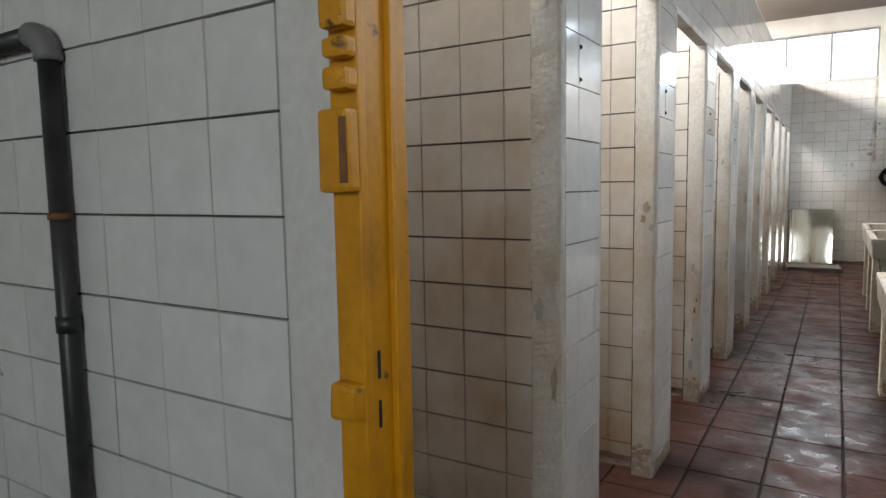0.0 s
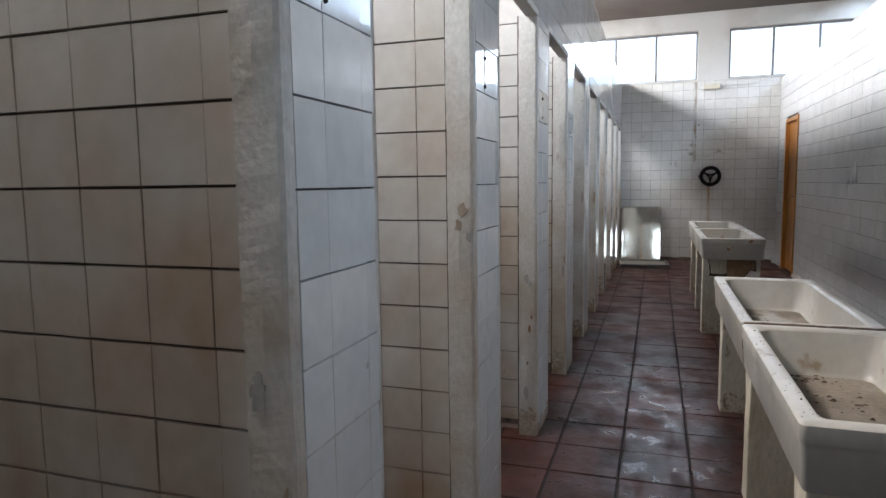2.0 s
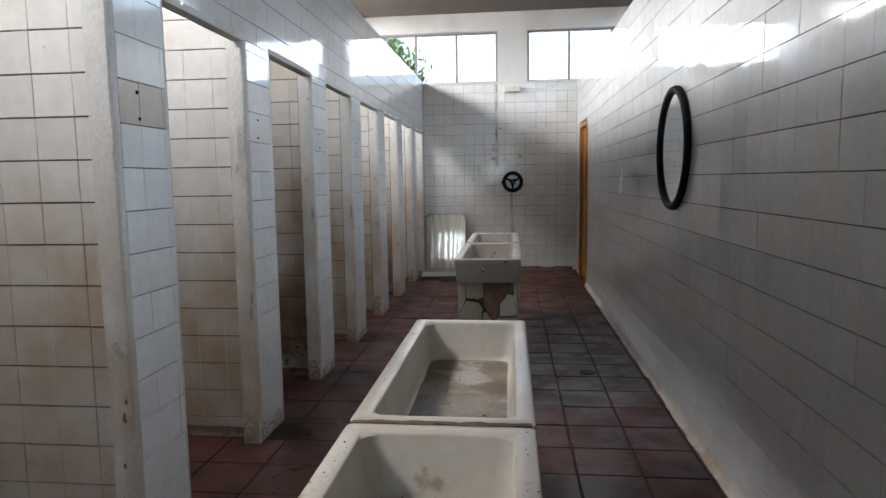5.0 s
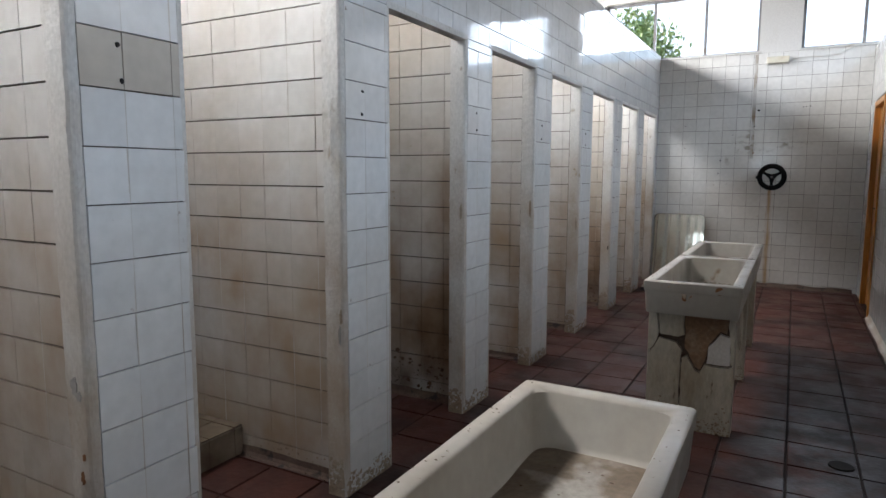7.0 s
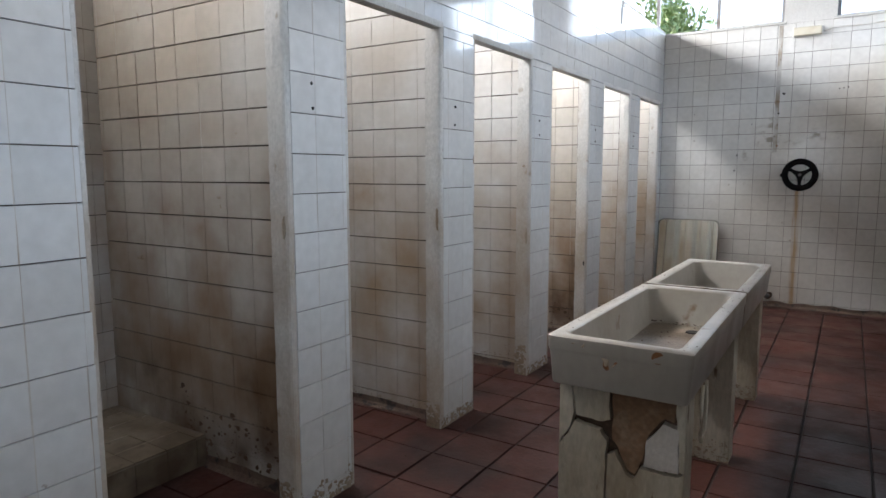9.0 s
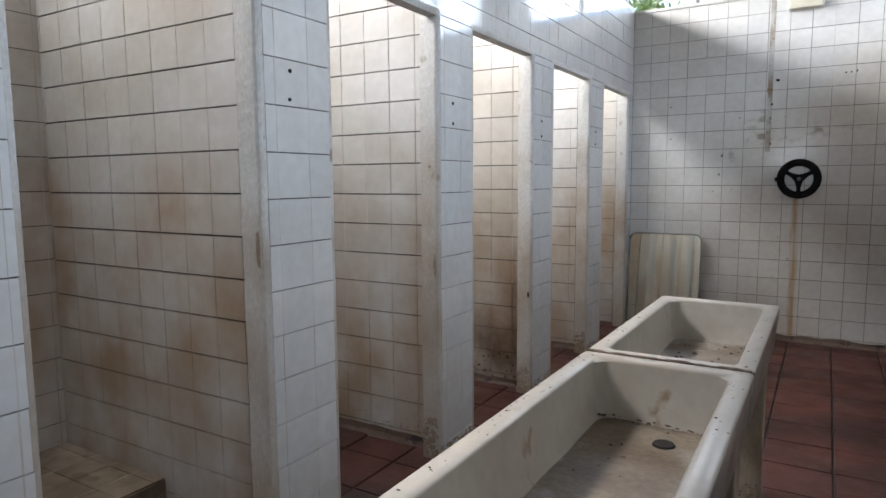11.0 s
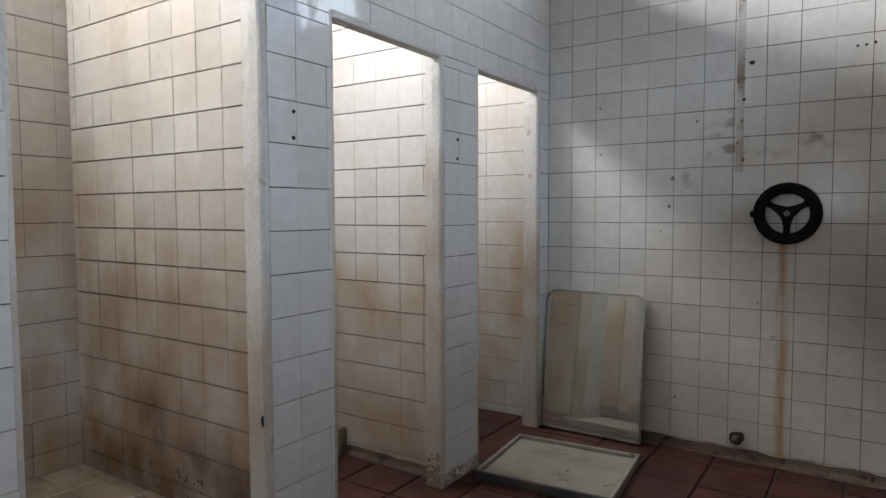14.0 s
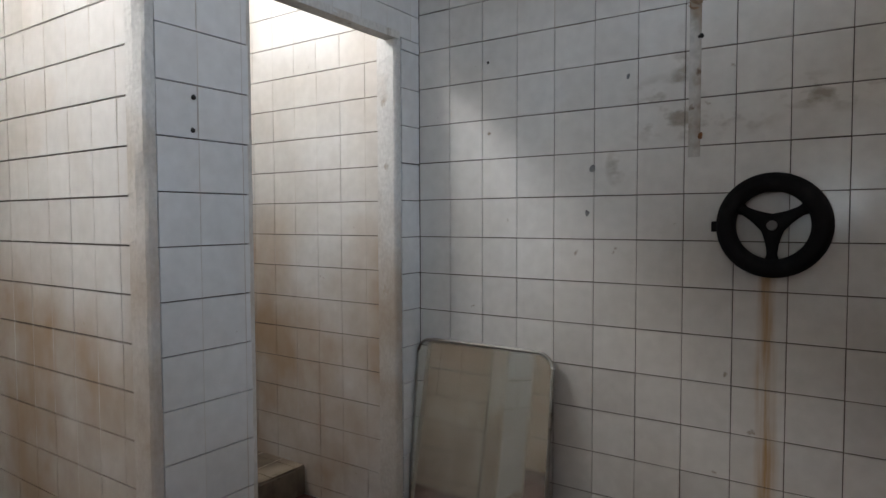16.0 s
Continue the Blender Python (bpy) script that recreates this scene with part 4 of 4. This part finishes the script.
# yellow steel door jamb at the entrance
ob = thing("door_jamb", "yellow painted steel door jamb with lock boxes on the wall edge", "door frame", (-0.644, SY - 0.006, 0))
part("flange", boxes((0.0, 0.046, -0.010, 0.006, 0, 2.1), bevel=0.003), M_YELLOW, ob)
part("post", boxes((0.022, 0.042, -0.006, 0.10, 0, 2.1), bevel=0.003), M_YELLOW, ob)
part("stop", boxes((0.040, 0.052, 0.052, 0.062, 0, 2.1), bevel=0.002), M_YELLOW, ob)
for z0, z1, x0 in ((1.47, 1.545, 0.004), (1.435, 1.46, 0.008), (1.395, 1.425, 0.008), (1.27, 1.375, -0.002), (0.975, 1.025, 0.002)):
    lock = part("lock_box", roughen(boxes((x0, 0.046, -0.034, -0.008, z0, z1), bevel=0.007), 0.002, 30), M_YELLOW, ob)
    part("keeper", boxes((0.034, 0.045, -0.0355, -0.0335, z0 + 0.012, z1 - 0.012), bevel=0.0008), M_RUST if z0 == 1.27 else M_YELLOW, lock)
for z in (0.953, 1.021):
    part("slot", boxes((0.0415, 0.0428, 0.020, 0.026, z, z + 0.038)), M_DARK, ob)

# drain pipe in the lobby
ob = thing("drain_pipe", "black plastic drain pipe with a grey elbow on the wall", "pipe", (-1.292, SY - 0.022, 0))
part("pipe", tube(bmesh.new(), [(0, 0, 0), (0, 0, 0.8), (0, 0, 1.51)], 0.0185, 20), M_PIPE, ob, smooth=True)
arc = [(-0.05 * (1 - math.cos(radians(a))), 0, 1.51 + 0.05 * math.sin(radians(a))) for a in range(0, 91, 10)]
part("elbow", tube(bmesh.new(), arc, 0.024, 20), M_GREY, ob, "grey plastic elbow", smooth=True)
part("pipe", tube(bmesh.new(), [(-0.05, 0, 1.56), (-0.5, 0, 1.56)], 0.0185, 20), M_PIPE, ob, smooth=True)
part("collar", tube(bmesh.new(), [(0, 0, 1.228), (0, 0, 1.24)], 0.0215, 20), M_RUST, ob, "rusty collar", smooth=True)
part("collar", tube(bmesh.new(), [(0, 0, 1.02), (0, 0, 1.05)], 0.0215, 20), M_PIPE, ob, smooth=True)

# low tiled steps at the back of the showers
lefts = [0.22] + [back + 0.1 for c, back, p in parts_w]
rights = [back for c, back, p in parts_w] + [NY]
SX, SZ = -1.43, 0.135
for a, b in zip(lefts, rights):
    ob = tagged(link_mesh("shower_step", roughen(boxes((BX + 0.003, SX, a + 0.003, b - 0.003, -0.008, SZ), bevel=0.004), 0.002, 7), M_GROUT), "low cream tiled step at the back of a shower", "step", "shower steps")
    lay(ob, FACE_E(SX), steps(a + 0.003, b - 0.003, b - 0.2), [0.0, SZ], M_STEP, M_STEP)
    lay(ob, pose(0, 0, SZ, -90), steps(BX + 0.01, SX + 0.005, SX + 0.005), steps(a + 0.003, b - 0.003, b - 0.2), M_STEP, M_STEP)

PATCHES = [(1.113, -0.79, 0.93, 0.016, 0.035, M_CONC), (1.113, -0.747, 0.72, 0.008, 0.05, M_CRUST), (2.186, -0.765, 1.175, 0.014, 0.022, M_CRUST), (2.186, -0.778, 1.125, 0.010, 0.018, M_CRUST),
           (2.186, -0.745, 1.09, 0.008, 0.016, M_CONC), (3.30, -0.775, 0.79, 0.013, 0.026, M_CONC), (3.30, -0.758, 0.765, 0.012, 0.014, M_CONC), (3.30, -0.762, 0.54, 0.006, 0.016, M_RUST), (3.30, -0.752, 0.60, 0.005, 0.010, M_RUST),
           (3.30, -0.78, 0.22, 0.013, 0.035, M_CONC), (3.30, -0.772, 0.37, 0.005, 0.008, M_RUST), (4.36, -0.745, 0.68, 0.006, 0.040, M_CONC), (4.36, -0.738, 0.76, 0.005, 0.03, M_CRUST),
           (5.42, -0.745, 1.13, 0.006, 0.04, M_CRUST), (6.45, -0.745, 1.10, 0.007, 0.06, M_CRUST), (7.50, -0.742, 0.92, 0.006, 0.05, M_CRUST), (7.50, -0.765, 1.373, 0.009, 0.006, M_CRUST), (8.57, -0.742, 0.62, 0.006, 0.02, M_DARK)]
# screw holes in the piers
for c in PIERS:
    for z in (1.664, 1.573):
        bm = bmesh.new()
        bmesh.ops.create_icosphere(bm, subdivisions=1, radius=0.0082, matrix=pose(FX - 0.001, c + 0.14 + 0.01 * noise.noise(Vector((c, z * 9, 0))), z))
        roughen(bm, 0.003, 90)
        part("screw_hole", bm, M_DARK, wall_f)


def bare_patch(parent, place, u, v, ru, rv, mat, label):
    """A thin ragged island where paint or render has come away (x along, z up, facing -y)."""
    bm = bmesh.new()
    n = 44
    ring, mid = [], []
    for i in range(n):
        a = 2 * math.pi * i / n
        k = 1 + 0.55 * noise.noise(Vector((1.7 * math.cos(a), 1.7 * math.sin(a), u * 31 + v * 17))) + 0.2 * noise.noise(Vector((6 * math.cos(a), 6 * math.sin(a), v * 9)))
        ring.append(bm.verts.new(place @ Vector((u + ru * k * math.cos(a), 0.004, v + rv * k * math.sin(a)))))
        mid.append(bm.verts.new(place @ Vector((u + 0.94 * ru * k * math.cos(a), -0.0015, v + 0.94 * rv * k * math.sin(a)))))
    for i in range(n):
        bm.faces.new((ring[i], ring[(i + 1) % n], mid[(i + 1) % n], mid[i]))
    bm.faces.new(mid)
    bmesh.ops.recalc_face_normals(bm, faces=bm.faces)
    part("bare_patch", bm, mat, parent, label)


for c, x, z, rx, rz, mat in PATCHES:
    bare_patch(wall_f, FACE_S(c - 0.0035), x, z, rx, rz, mat, "patch of bare render on the corner")

# patched chase, torn plaster and plugs on the north wall
part("patched_chase", roughen(boxes((0.336, 0.372, NY - 0.0012, NY + 0.004, 1.52, SILL - 0.03), bevel=0.0006), 0.002, 9), M_CHASE, wall_n, "grey plaster filled chase")
for x, z, r, mat in ((0.355, 2.006, 0.024, M_BRICK), (0.405, 2.085, 0.014, M_DARK), (0.37, 1.895, 0.008, M_DARK), (0.372, 1.585, 0.009, M_RUST), (0.02, 1.50, 0.010, M_GREY), (0.0, 1.345, 0.009, M_GREY),
                     (0.86, 2.10, 0.007, M_DARK), (0.895, 2.10, 0.006, M_DARK), (0.93, 2.105, 0.006, M_DARK), (0.14, 1.80, 0.007, M_GREY), (-0.40, 1.92, 0.005, M_DARK), (0.05, 0.28, 0.006, M_DARK)):
    bm = bmesh.new()
    bmesh.ops.create_icosphere(bm, subdivisions=2, radius=1, matrix=Matrix.LocRotScale((x, NY, z), None, (r, 0.003, r * 1.25)))
    roughen(bm, r * 0.5, 60)
    part("wall_scar", bm, mat, wall_n)
ob = thing("cable", "thin pale cable running along the wall below the window", "cable", (0, NY - 0.006, 0))
part("wire", tube(bmesh.new(), [(0.70, 0, 2.63), (0.80, 0, 2.655), (1.0, 0, 2.65), (1.18, 0, 2.66), (1.3, 0, 2.74)], 0.005, 6), M_FRAME, ob, smooth=True)
ob = thing("pipe_stub", "rusty cut water pipe stub at the foot of the wall", "pipe", (0.37, NY - 0.03, 0.11))
part("pipe", tube(bmesh.new(), [(0, 0.04, 0), (0, -0.01, 0), (0, -0.03, -0.004)], 0.017, 14), M_STEEL, ob, smooth=True)
part("flange", roughen(tube(bmesh.new(), [(0, 0.031, 0), (0, 0.020, 0)], 0.036, 14), 0.012, 30), M_DEBRIS_SHADE, ob)

# smudge where a fitting hung on the east wall
bare_patch(wall_e, FACE_W(EX - 0.0005), -6.95, 1.29, 0.10, 0.12, M_SMUDGE, "grey smudge left by a removed fitting")

ob = thing("hose", "pale hose looped beside a trough pedestal", "hose", (XB + 0.452, 6.02, 0))
part("loop", tube(bmesh.new(), [(0, 0.0, rB - 0.18), (0.004, -0.04, 0.52), (0.006, -0.05, 0.45), (0.004, -0.02, 0.415), (0.006, 0.03, 0.44), (0.004, 0.05, 0.54), (0, 0.06, rB - 0.18)], 0.006, 8), M_CREAM, ob, smooth=True)

# floor drain
ob = thing("floor_drain", "dark round floor drain in wet tiles", "drain", (1.09, 5.70, 0))
bm = bmesh.new()
bmesh.ops.create_cone(bm, cap_ends=True, segments=24, radius1=0.055, radius2=0.05, depth=0.008, matrix=Matrix.Translation((0, 0, 0.002)))
part("grate", bm, M_DARK, ob)


ob = thing("metal_bracket", "dark bent metal bracket on top of the shower wall", "bracket", (FX - 0.03, 8.28, TOP + 0.012))
bm = bmesh.new()
vs = [bm.verts.new(p) for p in ((0.0, -0.07, 0.0), (0.0, 0.07, 0.01), (0.035, 0.05, -0.10), (0.035, -0.01, -0.11), (0.01, -0.07, 0.03), (0.01, 0.07, 0.03))]
bm.faces.new((vs[0], vs[1], vs[2], vs[3]))
bm.faces.new((vs[0], vs[4], vs[5], vs[1]))
bmesh.ops.solidify(bm, geom=bm.faces[:], thickness=0.006)
part("plate", bm, M_STEEL, ob)


def litter(name, label, n, x0, x1, y0, y1, z, big, seed):
    """Scattered flakes and crumbs lying on a surface."""
    rng = random.Random(seed)
    vs, fs = [], []
    for _ in range(n):
        cx, cy, r = rng.uniform(x0, x1), rng.uniform(y0, y1), big * rng.uniform(0.25, 1) ** 2
        k0, k = len(vs), rng.choice((4, 5, 6))
        a0 = rng.uniform(0, 6)
        for i in range(k):
            a = a0 + 2 * math.pi * i / k
            q = r * rng.uniform(0.6, 1.2)
            vs.append((cx + q * math.cos(a), cy + 0.6 * q * math.sin(a), z + rng.uniform(0, 0.25) * r))
        vs.append((cx, cy, z + r * rng.uniform(0.3, 0.8)))
        for i in range(k):
            fs.append((k0 + i, k0 + (i + 1) % k, k0 + k))
    me = bpy.data.meshes.new(name)
    me.from_pydata(vs, [], fs)
    me.materials.append(M_DEBRIS_SHADE)
    return tagged(new(name, me), label, "debris", kind="stuff")


za, zb = rA - 0.165, rB - 0.165
litter("debris", "dark leaf crumbs and grit in a washing trough", 60, XA + 0.08, XA + 0.38, 2.0, 2.84, za, 0.008, 1)
litter("debris", "dark clump of wet leaves in a washing trough", 40, XA + 0.10, XA + 0.30, 2.72, 2.82, za, 0.018, 2)
litter("debris", "dark leaf crumbs and grit in a washing trough", 60, XA + 0.08, XA + 0.38, 3.1, 4.04, za, 0.008, 3)
litter("debris", "dark leaf crumbs and grit in a washing trough", 50, XB + 0.08, XB + 0.38, 6.0, 6.9, zb, 0.008, 4)
litter("debris", "black scraps stuck at the end of a trough", 34, XB + 0.08, XB + 0.38, 6.78, 6.82, zb + 0.006, 0.014, 5)
litter("debris", "dead leaves scattered in a washing trough", 70, XB + 0.14, XB + 0.38, 7.15, 7.9, zb, 0.013, 6)
litter("debris", "dirt packed in the joint between two troughs", 60, XA + 0.01, XA + 0.46, 2.897, 2.908, rA - 0.012, 0.012, 7)
litter("debris", "dirt packed in the joint between two troughs", 60, XB + 0.01, XB + 0.46, 6.896, 6.909, rB - 0.014, 0.012, 8)
litter("debris", "dark chunks of fallen plaster and leaves in a trough", 30, XA + 0.12, XA + 0.34, 2.35, 2.6, za, 0.014, 20)
for x, y, z, w in ((XA, 2.9025, rA, 0.495), (XB, 6.9025, rB, 0.47)):
    bm = bmesh.new()
    box(bm, x + 0.008, x + w - 0.008, y - 0.0095, y + 0.0095, z - 0.10, z + 0.0025, bevel=0.002)
    bmesh.ops.subdivide_edges(bm, edges=[e for e in bm.edges if e.calc_length() > 0.2], cuts=24, use_grid_fill=True)
    tagged(link_mesh("joint_dirt", roughen(bm, 0.004, 40), M_DEBRIS_SHADE), "black dirt packed between two washing troughs", "dirt", kind="stuff")
for k, (x, y0, y1, z, w) in enumerate(((XA, 1.85, 2.88, rA, 0.495), (XA, 2.93, 4.13, rA, 0.495), (XB, 5.75, 6.88, rB, 0.47), (XB, 6.93, 7.94, rB, 0.47))):
    litter("debris", "dark specks of dirt stuck on a trough rim", 46, x + 0.006, x + 0.044, y0, y1, z + 0.0012, 0.0055, 200 + k)
    litter("debris", "dark specks of dirt stuck on a trough rim", 26, x + w - 0.044, x + w - 0.006, y0, y1, z + 0.0012, 0.0055, 210 + k)
litter("debris", "loose grit on the tiled floor", 120, -0.7, 1.5, 2.5, 10.6, 0.0, 0.006, 9)
litter("debris", "crumbled plaster at the foot of the piers", 150, -0.72, -0.62, 1.2, 10.7, 0.0, 0.009, 10)

for k, c in enumerate(PIERS):
    litter("debris", "dark dirt and flaked grout at the foot of a shower partition", 90, -1.40, FX - 0.1, c + PART[c][0] - 0.03, c + PART[c][0] - 0.004, 0.004, 0.012, 30 + k)
litter("debris", "dark dirt along the foot of the end wall", 160, FX + 0.02, EX - 0.02, NY - 0.025, NY - 0.003, 0.0, 0.011, 50)
litter("debris", "dark dirt along the foot of the east wall", 260, EX - 0.03, EX - 0.003, 2.0, 9.9, 0.0, 0.012, 51)
for k, y in enumerate((5.82, 6.82, 7.78, 3.92, 2.84)):
    litter("debris", "black dirt round the foot of a pedestal", 70, 0.15, 0.62, y - 0.03, y - 0.004, 0.0, 0.014, 60 + k)


def splash(name, label, n, place, u0, u1, height, big, seed, mat):
    """Thin irregular crusts of dirt on an upright face (x along, z up, facing -y), thickest at its foot."""
    rng = random.Random(seed)
    vs, fs = [], []
    for _ in range(n):
        cu = rng.uniform(u0, u1)
        cv = height * rng.random() ** 2.2 * (0.55 + 0.9 * abs(noise.noise(Vector((cu * 6, seed, 0)))))
        r = big * rng.uniform(0.2, 1) ** 2
        k0, k = len(vs), rng.choice((5, 6, 7, 8))
        for i in range(k):
            a = 2 * math.pi * i / k
            q = r * rng.uniform(0.45, 1.3)
            vs.append(tuple(place @ Vector((min(u1, max(u0, cu + q * math.cos(a))), 0.0, max(0.001, cv + 0.8 * q * math.sin(a))))))
        vs.append(tuple(place @ Vector((cu, -0.0016 - r * 0.04, cv))))
        for i in range(k):
            fs.append((k0 + i, k0 + (i + 1) % k, k0 + k))
    me = bpy.data.meshes.new(name)
    me.from_pydata(vs, [], fs)
    me.materials.append(mat)
    return tagged(new(name, me), label, "dirt", kind="stuff")


for k, c in enumerate(PIERS):
    worst = c in (5.42, 8.57)
    splash("dirt_crust", "rusty brown dirt crusted on the foot of a shower partition", 330 if worst else 300, FACE_S(c + PART[c][0] - 0.0005), -1.6, FX - 0.098, 0.42 if worst else 0.14, 0.017 if worst else 0.008, 70 + k, M_CRUST_D if worst else M_CRUST)
    splash("dirt_crust", "brown dirt on the foot of a plaster corner", 240, FACE_S(c - 0.003), FX - 0.09, FX - 0.006, 0.22, 0.017, 90 + k, M_CRUST)
    splash("dirt_crust", "brown dirt along the foot of a tiled pier", 300, FACE_E(FX + 0.0005), c + 0.004, c + PW - 0.004, 0.10, 0.015, 110 + k, M_CRUST)
for k, (x, y, w) in enumerate(((XB + 0.025, 5.798, 0.415), (XB + 0.03, 6.815, 0.41), (XB + 0.03, 7.775, 0.41), (XA + 0.03, 3.915, 0.435))):
    splash("dirt_crust", "dark dirt on the foot of a pedestal", 460, FACE_S(y), x, x + w, 0.16, 0.009, 130 + k, M_CRUST)
splash("dirt_crust", "brown dirt along the foot of the end wall", 700, FACE_S(NY - 0.0005), FX + 0.01, EX - 0.01, 0.06, 0.008, 140, M_CRUST)


def tree():
    ob = thing("tree", "leafy green tree outside the high windows", "tree", (-3.2, 20.5, -0.2))
    bm = bmesh.new()
    tube(bm, [(0, 0, 0), (0.05, 0, 1.5), (0.0, 0.1, 3.2)], 0.16, 10)
    for a in range(5):
        c, q = math.cos(a * 1.26), math.sin(a * 1.26)
        tube(bm, [(0, 0.1, 2.6 + 0.15 * a), (0.6 * c, 0.6 * q, 3.6), (1.2 * c, 1.2 * q, 4.6)], 0.05, 6)
    part("trunk", bm, M_BARK, ob)
    rng = random.Random(11)
    vs, fs = [], []
    clumps = [(rng.gauss(0, 0.28), rng.gauss(0, 0.6), 4.3 + rng.gauss(0, 0.7)) for _ in range(40)]
    for _ in range(5000):
        cx, cy, cz = rng.choice(clumps)
        p = Vector((cx + rng.gauss(0, 0.18), cy + rng.gauss(0, 0.28), cz + rng.gauss(0, 0.22)))
        q = Euler((rng.uniform(0, 6), rng.uniform(0, 6), rng.uniform(0, 6))).to_matrix()
        k = len(vs)
        for x, y in ((-0.09, 0), (0, -0.04), (0.09, 0), (0, 0.04)):
            vs.append(tuple(p + q @ Vector((x, y, 0.01 * (x != 0)))))
        fs.append((k, k + 1, k + 2, k + 3))
    me = bpy.data.meshes.new("crown")
    me.from_pydata(vs, [], fs)
    me.materials.append(M_LEAF)
    c = new("crown", me)
    c.parent = ob


tree()
floor_tiles()
